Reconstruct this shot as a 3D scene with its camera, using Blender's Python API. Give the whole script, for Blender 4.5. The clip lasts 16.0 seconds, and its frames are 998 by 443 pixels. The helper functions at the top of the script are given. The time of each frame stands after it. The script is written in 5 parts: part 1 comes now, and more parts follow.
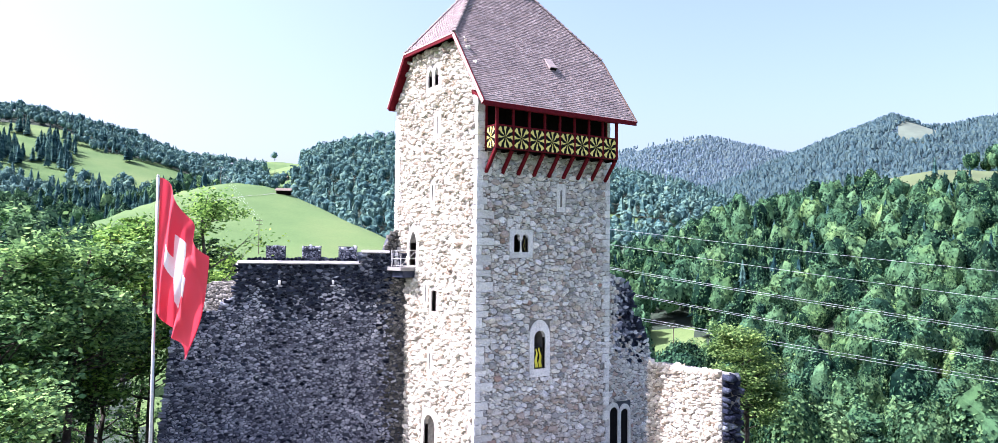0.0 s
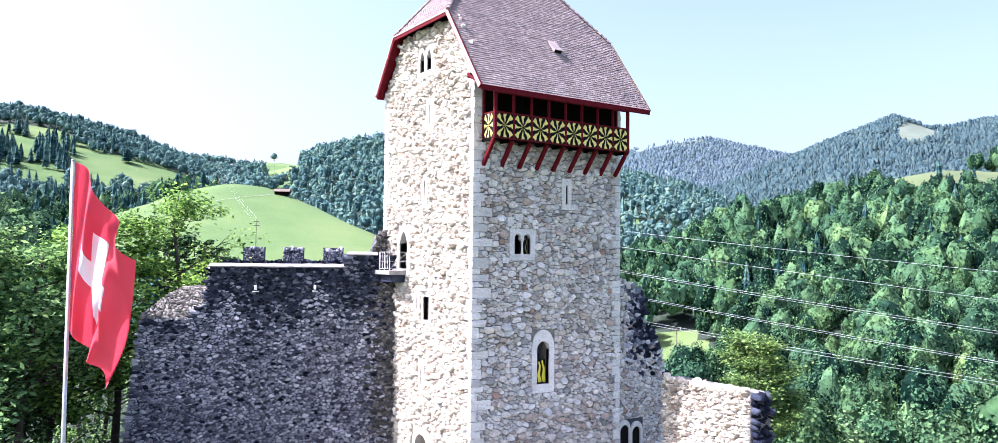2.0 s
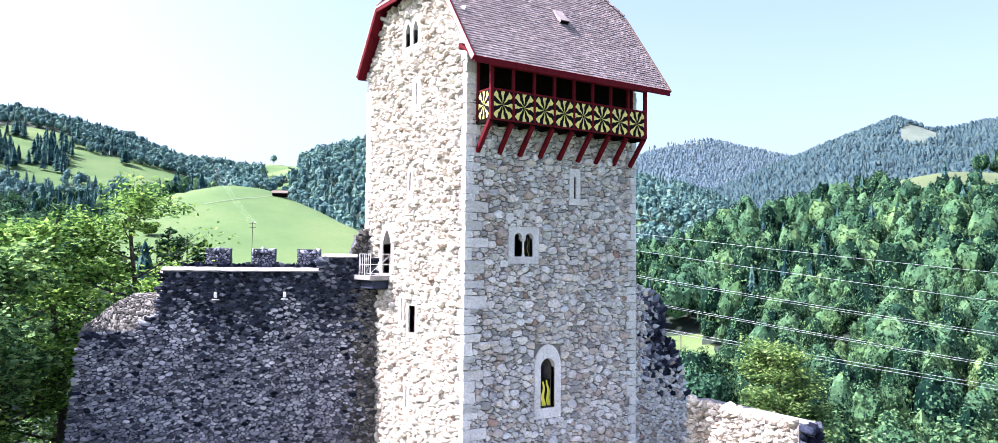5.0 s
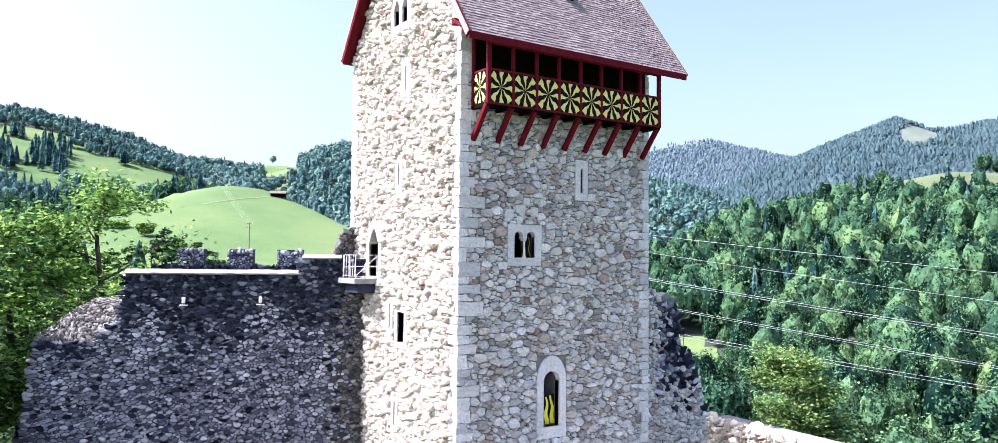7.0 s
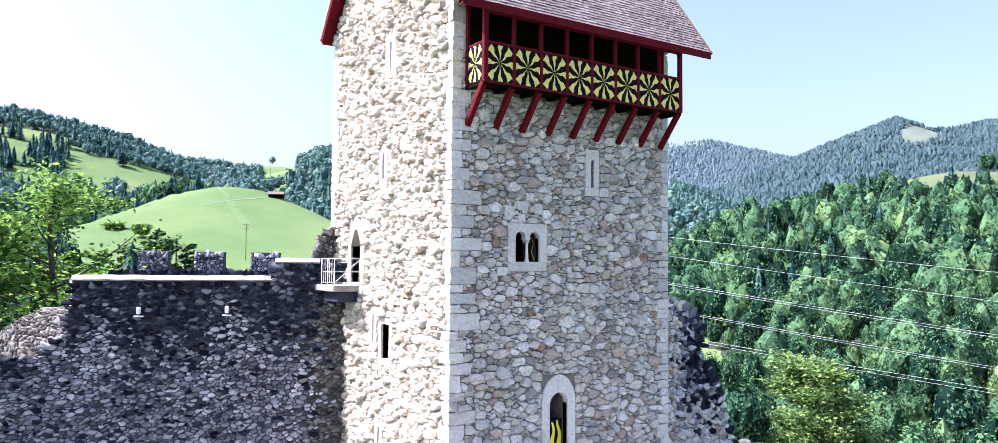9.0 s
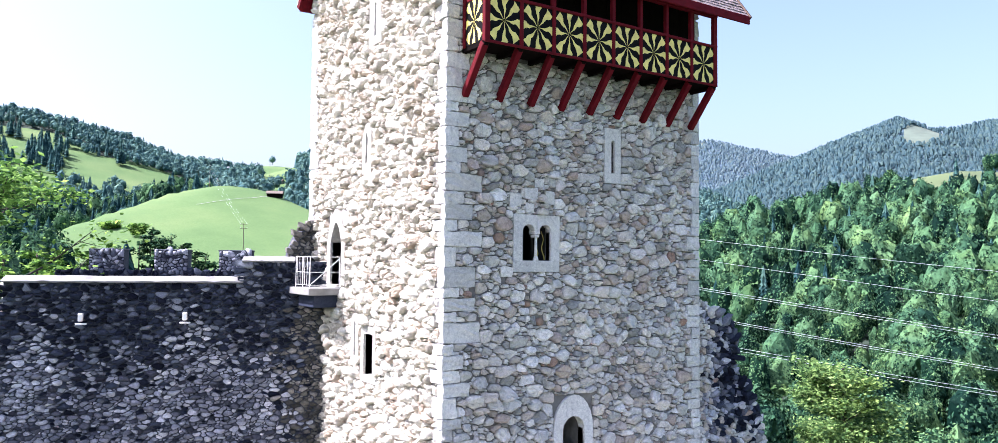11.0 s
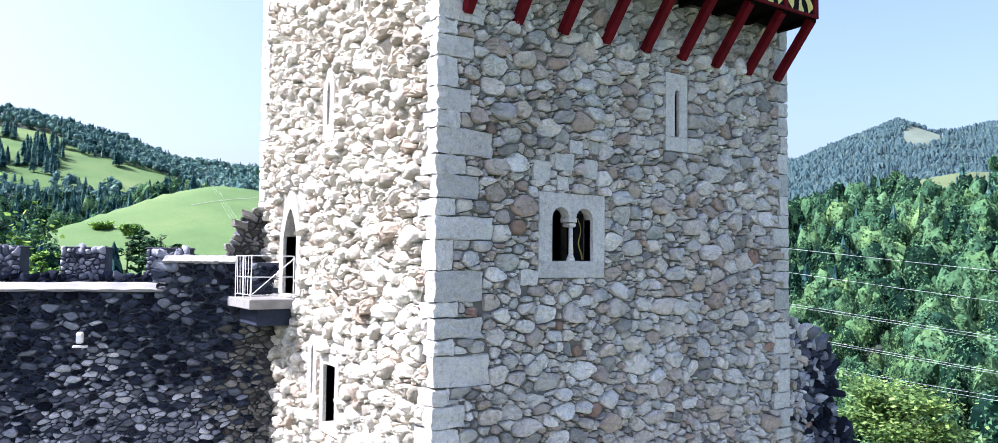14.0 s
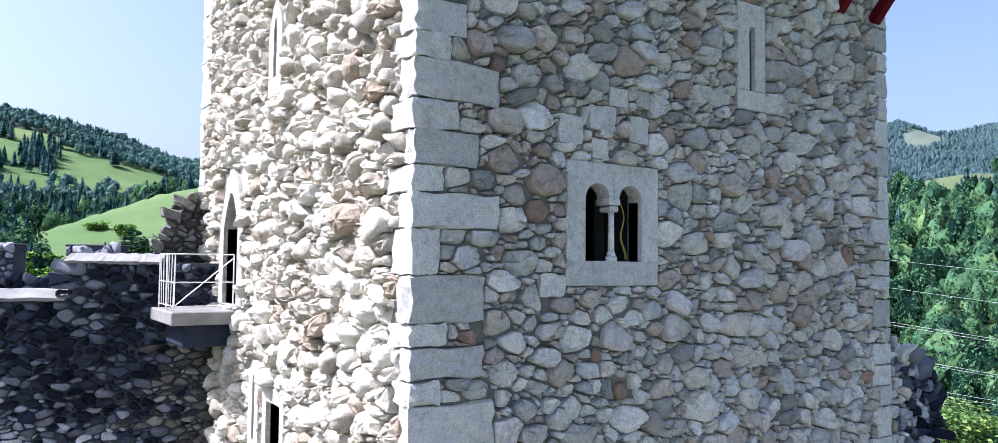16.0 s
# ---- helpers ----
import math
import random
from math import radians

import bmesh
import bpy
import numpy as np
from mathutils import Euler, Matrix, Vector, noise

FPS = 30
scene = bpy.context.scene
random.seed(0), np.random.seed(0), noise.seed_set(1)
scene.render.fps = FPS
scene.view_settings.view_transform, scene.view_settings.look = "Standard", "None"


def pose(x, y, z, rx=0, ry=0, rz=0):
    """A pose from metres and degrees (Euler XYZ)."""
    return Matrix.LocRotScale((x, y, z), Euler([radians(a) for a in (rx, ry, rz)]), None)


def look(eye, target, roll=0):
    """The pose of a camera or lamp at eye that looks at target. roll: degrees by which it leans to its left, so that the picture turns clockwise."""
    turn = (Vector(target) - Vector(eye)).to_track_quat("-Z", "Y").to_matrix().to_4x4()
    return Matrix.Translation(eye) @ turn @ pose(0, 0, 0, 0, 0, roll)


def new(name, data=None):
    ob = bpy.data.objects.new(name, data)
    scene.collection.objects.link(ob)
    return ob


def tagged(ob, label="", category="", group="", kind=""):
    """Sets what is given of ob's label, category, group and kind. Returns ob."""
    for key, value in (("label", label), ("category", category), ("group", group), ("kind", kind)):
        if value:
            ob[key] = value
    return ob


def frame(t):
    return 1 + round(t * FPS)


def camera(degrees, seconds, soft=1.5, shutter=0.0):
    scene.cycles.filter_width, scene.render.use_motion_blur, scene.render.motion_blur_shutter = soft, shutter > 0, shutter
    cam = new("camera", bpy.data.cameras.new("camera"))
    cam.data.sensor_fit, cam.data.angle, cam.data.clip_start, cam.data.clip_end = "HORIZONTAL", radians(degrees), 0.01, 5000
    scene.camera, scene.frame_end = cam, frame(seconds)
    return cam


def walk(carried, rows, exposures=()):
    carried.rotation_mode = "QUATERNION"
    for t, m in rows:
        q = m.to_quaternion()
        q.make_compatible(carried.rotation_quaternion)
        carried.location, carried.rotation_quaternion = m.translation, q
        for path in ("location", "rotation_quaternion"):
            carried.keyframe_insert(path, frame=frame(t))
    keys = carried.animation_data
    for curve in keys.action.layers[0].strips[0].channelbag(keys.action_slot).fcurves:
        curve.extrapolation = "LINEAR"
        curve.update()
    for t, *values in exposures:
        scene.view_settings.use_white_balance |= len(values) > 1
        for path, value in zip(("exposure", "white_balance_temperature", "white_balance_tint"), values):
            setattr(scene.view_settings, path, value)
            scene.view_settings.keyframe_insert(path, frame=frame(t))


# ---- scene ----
cam = camera(65.6, 16.0, soft=0.7)

PATH = [
    (0, (-20.214, -31.861, 11.38), (-19.095, -30.205, 11.465), 0.6),
    (3.5, (-16.375, -26.412, 11.441), (-15.258, -24.756, 11.532), 0.6),
    (6.5, (-13.641, -22.577, 11.44), (-12.524, -20.92, 11.536), 0.6),
    (8, (-12.165, -20.435, 11.541), (-11.048, -18.779, 11.638), 0.6),
    (9, (-11.103, -18.892, 11.569), (-9.986, -17.236, 11.667), 0.5),
    (11.5, (-8.543, -14.866, 11.495), (-7.427, -13.209, 11.594), 0.6),
    (12.5, (-7.512, -13.128, 11.46), (-6.395, -11.472, 11.562), 0.7),
    (14, (-5.801, -10.308, 11.485), (-4.683, -8.653, 11.588), 0.6),
    (14.5, (-5.234, -9.414, 11.492), (-4.117, -7.758, 11.595), 0.6),
    (16, (-3.603, -6.855, 11.468), (-2.484, -5.202, 11.575), 0.7),
]
walk(cam, [(t, look(eye, target, roll)) for t, eye, target, roll in PATH],
     exposures=[(0, 1.50, 5850, 27), (1.5, 1.60, 5850, 27), (3, 1.70, 5850, 27), (4.2, 1.68, 5850, 27), (6.5, 1.58, 5850, 26), (9, 1.56, 5850, 26), (12.5, 1.46, 5780, 23), (14.5, 1.31, 5720, 21), (16, 1.08, 5680, 20)])

# ---- world and sun ----
SUN_TO = Vector((-0.88, 0.45, 1.22)).normalized()
sun_data = bpy.data.lights.new("sun", "SUN")
sun_data.energy, sun_data.angle, sun_data.color = 5.0, radians(0.55), (1.0, 0.965, 0.92)
sun = new("sun", sun_data)
sun.matrix_world = look(SUN_TO * 60, (0, 0, 0))

world = bpy.data.worlds.new("sky")
scene.world = world
world.use_nodes = True
wn = world.node_tree.nodes
sky = wn.new("ShaderNodeTexSky")
sky.sky_type, sky.sun_disc = "NISHITA", False
sky.sun_elevation = math.asin(SUN_TO.z)
sky.sun_rotation = math.atan2(SUN_TO.x, SUN_TO.y)
sky.altitude, sky.air_density, sky.dust_density, sky.ozone_density = 500, 1.15, 6.8, 1.3
wn["Background"].inputs["Strength"].default_value = 0.122
world.node_tree.links.new(sky.outputs["Color"], wn["Background"].inputs["Color"])


# ---- materials ----
def nodes_of(name):
    m = bpy.data.materials.new(name)
    m.use_nodes = True
    t = m.node_tree
    return m, t, t.nodes["Principled BSDF"]


def link(t, a, b):
    t.links.new(a, b)


def noise_node(t, coord, scale, detail=4.0, rough=0.55):
    n = t.nodes.new("ShaderNodeTexNoise")
    n.inputs["Scale"].default_value, n.inputs["Detail"].default_value, n.inputs["Roughness"].default_value = scale, detail, rough
    link(t, coord, n.inputs["Vector"])
    return n.outputs["Fac"]


def ramp(t, fac, stops):
    r = t.nodes.new("ShaderNodeValToRGB")
    while len(r.color_ramp.elements) < len(stops):
        r.color_ramp.elements.new(0.5)
    for e, (p, c) in zip(r.color_ramp.elements, stops):
        e.position, e.color = p, (*c, 1)
    link(t, fac, r.inputs["Fac"])
    return r.outputs["Color"]


def mix(t, fac, a, b, mode="MIX"):
    n = t.nodes.new("ShaderNodeMix")
    n.data_type, n.blend_type = "RGBA", mode
    for sock, v in ((n.inputs[0], fac), (n.inputs[6], a), (n.inputs[7], b)):
        if isinstance(v, (int, float)):
            sock.default_value = v
        elif isinstance(v, tuple):
            sock.default_value = (*v, 1)
        else:
            link(t, v, sock)
    return n.outputs[2]


def bump(t, b, height, strength, distance):
    n = t.nodes.new("ShaderNodeBump")
    n.inputs["Strength"].default_value, n.inputs["Distance"].default_value = strength, distance
    link(t, height, n.inputs["Height"])
    link(t, n.outputs["Normal"], b.inputs["Normal"])


def coords(t):
    return t.nodes.new("ShaderNodeTexCoord").outputs["Object"]


def stone_material(name, stops, piece, stain, rough=0.9, grain=1.0):
    """Rubble or cut stone: one tone a piece, mottled, with fine grain. piece: each stone is an object of its own."""
    m, t, b = nodes_of(name)
    co = t.nodes.new("ShaderNodeNewGeometry")
    pos = co.outputs["Position"]
    rnd = t.nodes.new("ShaderNodeObjectInfo").outputs["Random"] if piece else co.outputs["Random Per Island"]
    tone = ramp(t, rnd, stops)
    mott = noise_node(t, pos, 11.0, 8.0, 0.75)
    tone = mix(t, 0.85, tone, ramp(t, mott, [(0.28, (0.45, 0.44, 0.435)), (0.44, (1.0, 1.0, 1.0)), (0.72, (1.4, 1.37, 1.3))]), "MULTIPLY")
    fine = noise_node(t, pos, 60.0, 4.0, 0.7)
    tone = mix(t, 0.6, tone, ramp(t, fine, [(0.32, (0.55, 0.55, 0.55)), (0.65, (1.3, 1.3, 1.28))]), "MULTIPLY")
    big = noise_node(t, pos, 0.55, 3.0)
    tone = mix(t, 0.8, tone, ramp(t, big, [(0.3, stain), (0.62, (1, 1, 1))]), "MULTIPLY")
    link(t, tone, b.inputs["Base Color"])
    b.inputs["Roughness"].default_value = rough
    b.inputs["Specular IOR Level"].default_value = 0.1
    bump(t, b, noise_node(t, pos, 16.0, 8.0, 0.75), grain, 0.05)
    return m


# Two copies of the tower's stone: grey for shaded faces, pale for sunlit.
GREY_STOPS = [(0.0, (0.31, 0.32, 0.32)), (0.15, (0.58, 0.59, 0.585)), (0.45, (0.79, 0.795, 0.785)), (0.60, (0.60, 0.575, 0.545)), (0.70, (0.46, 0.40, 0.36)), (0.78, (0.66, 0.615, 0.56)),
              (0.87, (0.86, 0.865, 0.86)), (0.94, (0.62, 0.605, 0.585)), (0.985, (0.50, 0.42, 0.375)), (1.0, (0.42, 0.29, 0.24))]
SUNLIT_STOPS = [(0.0, (0.36, 0.335, 0.285)), (0.25, (0.58, 0.553, 0.485)), (0.65, (0.76, 0.738, 0.67)), (0.84, (0.56, 0.515, 0.44)), (0.96, (0.45, 0.38, 0.31))]
# Blue of skylit shade is put into the next two palettes.
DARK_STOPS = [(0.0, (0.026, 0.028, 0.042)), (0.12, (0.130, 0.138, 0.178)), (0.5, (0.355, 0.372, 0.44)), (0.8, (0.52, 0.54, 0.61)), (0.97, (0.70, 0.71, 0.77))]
BLACKISH_STOPS = [(0.0, (0.007, 0.009, 0.018)), (0.40, (0.020, 0.025, 0.046)), (0.75, (0.060, 0.074, 0.112)), (0.97, (0.24, 0.265, 0.32))]
WORN_STOPS = [(0.0, (0.055, 0.053, 0.049)), (0.3, (0.120, 0.116, 0.105)), (0.7, (0.205, 0.198, 0.180)), (1.0, (0.31, 0.30, 0.28))]
QUOIN_STOPS = [(0.0, (0.52, 0.525, 0.525)), (0.35, (0.78, 0.785, 0.78)), (0.7, (0.66, 0.655, 0.64)), (1.0, (0.85, 0.85, 0.84))]
M = {}
for key, stops, stain in (("grey", GREY_STOPS, (0.80, 0.76, 0.75)), ("pale", SUNLIT_STOPS, (0.82, 0.79, 0.75)), ("dark", DARK_STOPS, (0.42, 0.42, 0.46)), ("blackish", BLACKISH_STOPS, (0.5, 0.5, 0.53)), ("worn", WORN_STOPS, (0.6, 0.6, 0.6))):
    M[key + "_piece"] = stone_material(key + "_rubble_piece", stops, True, stain)
    M[key] = stone_material(key + "_rubble", stops, False, stain)
M["rust"] = stone_material("rusty_stone", [(0.0, (0.27, 0.20, 0.165)), (0.5, (0.33, 0.235, 0.18)), (1.0, (0.29, 0.23, 0.21))], True, (0.7, 0.68, 0.66))
M["quoin"] = stone_material("dressed_stone", QUOIN_STOPS, True, (0.70, 0.69, 0.68), 0.85, 1.0)


def plain(name, color, rough=0.6, scale=6.0, vary=0.35, metal=0.0, grain=0.15, depth=0.01):
    m, t, b = nodes_of(name)
    co = coords(t)
    n = noise_node(t, co, scale, 5.0, 0.6)
    lo, hi = tuple(c * (1 - vary) for c in color), tuple(min(1.0, c * (1 + vary * 0.6)) for c in color)
    link(t, ramp(t, n, [(0.3, lo), (0.7, hi)]), b.inputs["Base Color"])
    b.inputs["Roughness"].default_value, b.inputs["Metallic"].default_value = rough, metal
    bump(t, b, noise_node(t, co, scale * 6, 6.0, 0.7), grain, depth)
    return m


# Shade of the deep joints is put into this mortar's dark colour.
M["mortar"] = plain("joint_shade_mortar", (0.19, 0.182, 0.17), 0.95, 3.0, 0.4, 0, 0.6, 0.03)
# Lighter copy of the mortar for the sunlit face.
M["mortar_pale"] = plain("sunlit_side_mortar", (0.45, 0.425, 0.375), 0.95, 3.0, 0.35, 0, 0.6, 0.03)
# Joint shade and its blue cast are put into this mortar's colour.
M["mortar_dark"] = plain("shade_blue_mortar", (0.060, 0.066, 0.084), 0.95, 2.0, 0.5, 0, 0.6, 0.03)
# Court floor is unseen; its tone is set for light bounced onto walls.
M["court_bounce"] = plain("court_bounce_ground", (0.17, 0.17, 0.135), 0.95, 1.2, 0.4, 0, 0.6, 0.03)
M["coping"] = plain("lime_coping", (0.21, 0.209, 0.204), 0.9, 2.5, 0.25, 0, 0.5, 0.02)
M["concrete"] = plain("cast_concrete", (0.23, 0.225, 0.215), 0.85, 3.0, 0.3, 0, 0.4, 0.01)
M["red_wood"] = plain("dark_red_painted_wood", (0.105, 0.003, 0.008), 0.8, 5.0, 0.35)
M["red_wood"].node_tree.nodes["Principled BSDF"].inputs["Specular IOR Level"].default_value = 0.15
M["sunlit_wood"] = plain("sunlit_pink_wood", (0.46, 0.30, 0.28), 0.8, 5.0, 0.25)
M["brown_wood"] = plain("brown_boards", (0.10, 0.06, 0.04), 0.8, 4.0, 0.4)
# Near-black, so that boards in the gallery's recess read as deep shade.
M["dark_wood"] = plain("near_black_boards", (0.006, 0.004, 0.0035), 0.95, 4.0, 0.4)
M["black_paint"] = plain("black_paint", (0.006, 0.006, 0.007), 0.8, 8.0, 0.3)
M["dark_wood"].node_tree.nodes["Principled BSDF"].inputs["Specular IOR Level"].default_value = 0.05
M["black_paint"].node_tree.nodes["Principled BSDF"].inputs["Specular IOR Level"].default_value = 0.08
M["yellow_paint"] = plain("yellow_paint", (0.74, 0.63, 0.17), 0.5, 8.0, 0.2)
M["flame_paint"] = plain("bright_yellow_paint", (0.90, 0.80, 0.06), 0.5, 8.0, 0.12)
# Dimmer yellow for the flames in the twin window.
M["dim_flame_paint"] = plain("dim_yellow_paint", (0.36, 0.30, 0.06), 0.6, 8.0, 0.3)
M["white_metal"] = plain("white_painted_steel", (0.78, 0.78, 0.77), 0.4, 9.0, 0.1)
M["grey_metal"] = plain("galvanised_steel", (0.50, 0.51, 0.52), 0.45, 9.0, 0.15, 0.6)
M["dark_metal"] = plain("dark_steel", (0.05, 0.05, 0.055), 0.5, 9.0, 0.2, 0.5)
M["lens"] = plain("lamp_glass", (0.82, 0.83, 0.84), 0.15, 9.0, 0.05)
M["wire"] = plain("bright_aluminium_wire", (0.75, 0.77, 0.80), 0.4, 2.0, 0.05, 0.2)
M["wood_pole"] = plain("wooden_pole", (0.14, 0.11, 0.085), 0.85, 4.0, 0.3)


def cloth_material(name, color):
    m, t, b = nodes_of(name)
    link(t, mix(t, noise_node(t, coords(t), 1.5), tuple(c * 0.85 for c in color), color), b.inputs["Base Color"])
    b.inputs["Roughness"].default_value = 0.75
    tr = t.nodes.new("ShaderNodeBsdfTranslucent")
    tr.inputs["Color"].default_value = (*color, 1)
    ms = t.nodes.new("ShaderNodeMixShader")
    ms.inputs["Fac"].default_value = 0.35
    out = t.nodes["Material Output"]
    link(t, b.outputs["BSDF"], ms.inputs[1])
    link(t, tr.outputs["BSDF"], ms.inputs[2])
    link(t, ms.outputs["Shader"], out.inputs["Surface"])
    return m


M["red_cloth"] = cloth_material("red_flag_cloth", (0.74, 0.065, 0.10))
M["white_cloth"] = cloth_material("white_flag_cloth", (0.80, 0.80, 0.80))


def tile_material(name, piece):
    m, t, b = nodes_of(name)
    geo = t.nodes.new("ShaderNodeNewGeometry")
    rnd = t.nodes.new("ShaderNodeObjectInfo").outputs["Random"] if piece else geo.outputs["Random Per Island"]
    tone = ramp(t, rnd, [(0.0, (0.190, 0.154, 0.150)), (0.4, (0.232, 0.192, 0.187)), (0.75, (0.256, 0.214, 0.208)), (1.0, (0.315, 0.275, 0.268))])
    st = ramp(t, noise_node(t, geo.outputs["Position"], 0.9, 5.0), [(0.3, (0.75, 0.74, 0.76)), (0.7, (1.15, 1.12, 1.1))])
    link(t, mix(t, 0.8, tone, st, "MULTIPLY"), b.inputs["Base Color"])
    b.inputs["Roughness"].default_value = 0.8
    b.inputs["Specular IOR Level"].default_value = 0.15
    bump(t, b, noise_node(t, geo.outputs["Position"], 40.0, 5.0), 0.3, 0.01)
    return m


M["tile_piece"], M["tile"] = tile_material("clay_tile_piece", True), tile_material("clay_tile", False)


def foliage(name, dark, mid, light, trans=0.2, mottle=0.45):
    """Leaves: tone by clump and by tree, with light through them."""
    m, t, b = nodes_of(name)
    geo = t.nodes.new("ShaderNodeNewGeometry")
    # Dark stop on over a quarter of the clumps imitates shaded gaps.
    tone = ramp(t, geo.outputs["Random Per Island"], [(0.0, dark), (0.28, dark), (0.58, mid), (1.0, light)])
    st = ramp(t, noise_node(t, geo.outputs["Position"], 0.10, 2.0), [(0.33, (0.60, 0.72, 0.80)), (0.5, (1, 1, 1)), (0.68, (1.26, 1.16, 0.95))])
    tone = mix(t, 0.9, tone, st, "MULTIPLY")
    lv = noise_node(t, geo.outputs["Position"], 1.1, 5.0, 0.7)
    tone = mix(t, mottle, tone, ramp(t, lv, [(0.36, (0.25, 0.30, 0.32)), (0.5, (1, 1, 1)), (0.66, (1.45, 1.4, 1.3))]), "MULTIPLY")
    link(t, tone, b.inputs["Base Color"])
    b.inputs["Roughness"].default_value = 0.7
    b.inputs["Specular IOR Level"].default_value = 0.03
    tr = t.nodes.new("ShaderNodeBsdfTranslucent")
    link(t, tone, tr.inputs["Color"])
    ms = t.nodes.new("ShaderNodeMixShader")
    ms.inputs["Fac"].default_value = trans
    link(t, b.outputs["BSDF"], ms.inputs[1])
    link(t, tr.outputs["BSDF"], ms.inputs[2])
    link(t, ms.outputs["Shader"], t.nodes["Material Output"].inputs["Surface"])
    return m


M["leaf"] = foliage("beech_leaves", (0.045, 0.110, 0.026), (0.195, 0.360, 0.080), (0.370, 0.550, 0.135), 0.4, 0.6)
M["leaf_dark"] = foliage("dark_ash_leaves", (0.040, 0.098, 0.045), (0.190, 0.350, 0.135), (0.340, 0.52, 0.205), 0.42, 0.55)
M["leaf_yellow"] = foliage("yellowish_leaves", (0.060, 0.125, 0.045), (0.170, 0.285, 0.095), (0.275, 0.405, 0.140), 0.4)
M["leaf_wood"] = foliage("mixed_wood_leaves", (0.008, 0.030, 0.018), (0.066, 0.148, 0.068), (0.118, 0.214, 0.092), 0.1, 0.6)
M["leaf_wood_dark"] = foliage("dark_wood_leaves", (0.005, 0.020, 0.014), (0.048, 0.120, 0.064), (0.092, 0.184, 0.090), 0.1, 0.6)
M["leaf_wood_light"] = foliage("light_wood_leaves", (0.016, 0.046, 0.022), (0.080, 0.160, 0.072), (0.124, 0.214, 0.090), 0.1, 0.6)
M["leaf_fresh"] = foliage("fresh_grey_green_leaves", (0.040, 0.090, 0.042), (0.120, 0.220, 0.098), (0.190, 0.310, 0.140), 0.15, 0.5)
M["needles"] = foliage("spruce_needles", (0.014, 0.046, 0.048), (0.042, 0.102, 0.098), (0.086, 0.170, 0.142), 0.05)
# Blue distance haze is put into these colours; translucency softens their contrast.
M["far_wood"] = foliage("haze_tinted_mixed_wood", (0.056, 0.120, 0.118), (0.096, 0.182, 0.168), (0.142, 0.242, 0.202), 0.15, 0.3)
M["mountain_wood"] = foliage("haze_tinted_spruce", (0.098, 0.168, 0.184), (0.104, 0.176, 0.192), (0.111, 0.185, 0.200), 0.5, 0.08)
M["distant_wood"] = foliage("haze_tinted_far_wood", (0.156, 0.228, 0.258), (0.161, 0.234, 0.264), (0.166, 0.240, 0.270), 0.5, 0.04)
M["bark"] = plain("grey_brown_bark", (0.055, 0.045, 0.036), 0.95, 5.0, 0.4, 0, 0.8, 0.03)


def ground_material():
    m, t, b = nodes_of("meadow_and_earth")
    geo = t.nodes.new("ShaderNodeNewGeometry")
    pos = geo.outputs["Position"]
    n1 = noise_node(t, pos, 0.012, 5.0, 0.6)
    n2 = noise_node(t, pos, 0.9, 6.0, 0.7)
    tone = ramp(t, n1, [(0.3, (0.062, 0.118, 0.042)), (0.5, (0.094, 0.156, 0.058)), (0.72, (0.136, 0.188, 0.074))])
    tone = mix(t, 0.5, tone, ramp(t, n2, [(0.3, (0.7, 0.72, 0.7)), (0.7, (1.2, 1.15, 1.1))]), "MULTIPLY")
    link(t, tone, b.inputs["Base Color"])
    b.inputs["Roughness"].default_value = 0.9
    b.inputs["Specular IOR Level"].default_value = 0.1
    bump(t, b, n2, 0.5, 0.2)
    return m


def canopy(name, color):
    """Far woods seen as one rough surface."""
    m, t, b = nodes_of(name)
    pos = t.nodes.new("ShaderNodeNewGeometry").outputs["Position"]
    n1, n2 = noise_node(t, pos, 0.008, 5.0, 0.65), noise_node(t, pos, 0.09, 6.0, 0.75)
    tone = mix(t, 1.0, color, ramp(t, n1, [(0.3, (0.68, 0.72, 0.76)), (0.7, (1.25, 1.2, 1.15))]), "MULTIPLY")
    tone = mix(t, 1.0, tone, ramp(t, n2, [(0.3, (0.72, 0.75, 0.78)), (0.7, (1.28, 1.24, 1.2))]), "MULTIPLY")
    link(t, tone, b.inputs["Base Color"])
    b.inputs["Roughness"].default_value = 0.95
    bump(t, b, n2, 1.0, 9.0)
    return m


M["ground"] = ground_material()
# Shade between the trees is put into this near-black floor colour.
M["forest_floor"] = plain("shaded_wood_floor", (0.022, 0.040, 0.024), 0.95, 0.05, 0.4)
# The two canopy colours carry the blue of distance haze.
M["mountain_floor"] = canopy("haze_tinted_mountain_canopy", (0.072, 0.130, 0.160))
M["distant_floor"] = canopy("haze_tinted_distant_canopy", (0.120, 0.186, 0.250))
M["hay"] = plain("mown_hill_pasture", (0.078, 0.108, 0.040), 0.95, 0.03, 0.25)
# Mountain pasture, its base colour greyed for distance haze.
M["alp"] = plain("haze_tinted_pasture", (0.092, 0.122, 0.090), 0.95, 0.02, 0.3)


# ---- mesh helpers ----
def mesh_of(name, verts, faces, mats, smooth=False, index=None):
    me = bpy.data.meshes.new(name)
    me.from_pydata(verts, [], faces)
    for mt in mats if isinstance(mats, (list, tuple)) else [mats]:
        me.materials.append(mt)
    if smooth:
        me.polygons.foreach_set("use_smooth", [True] * len(me.polygons))
    if index is not None:
        me.polygons.foreach_set("material_index", index)
    me.update()
    return me


def piece(name, verts, faces, mat, parent=None, label="", smooth=False, kind=""):
    ob = new(name, mesh_of(name, verts, faces, mat, smooth))
    ob.parent = parent
    return tagged(ob, label, "", "", kind)


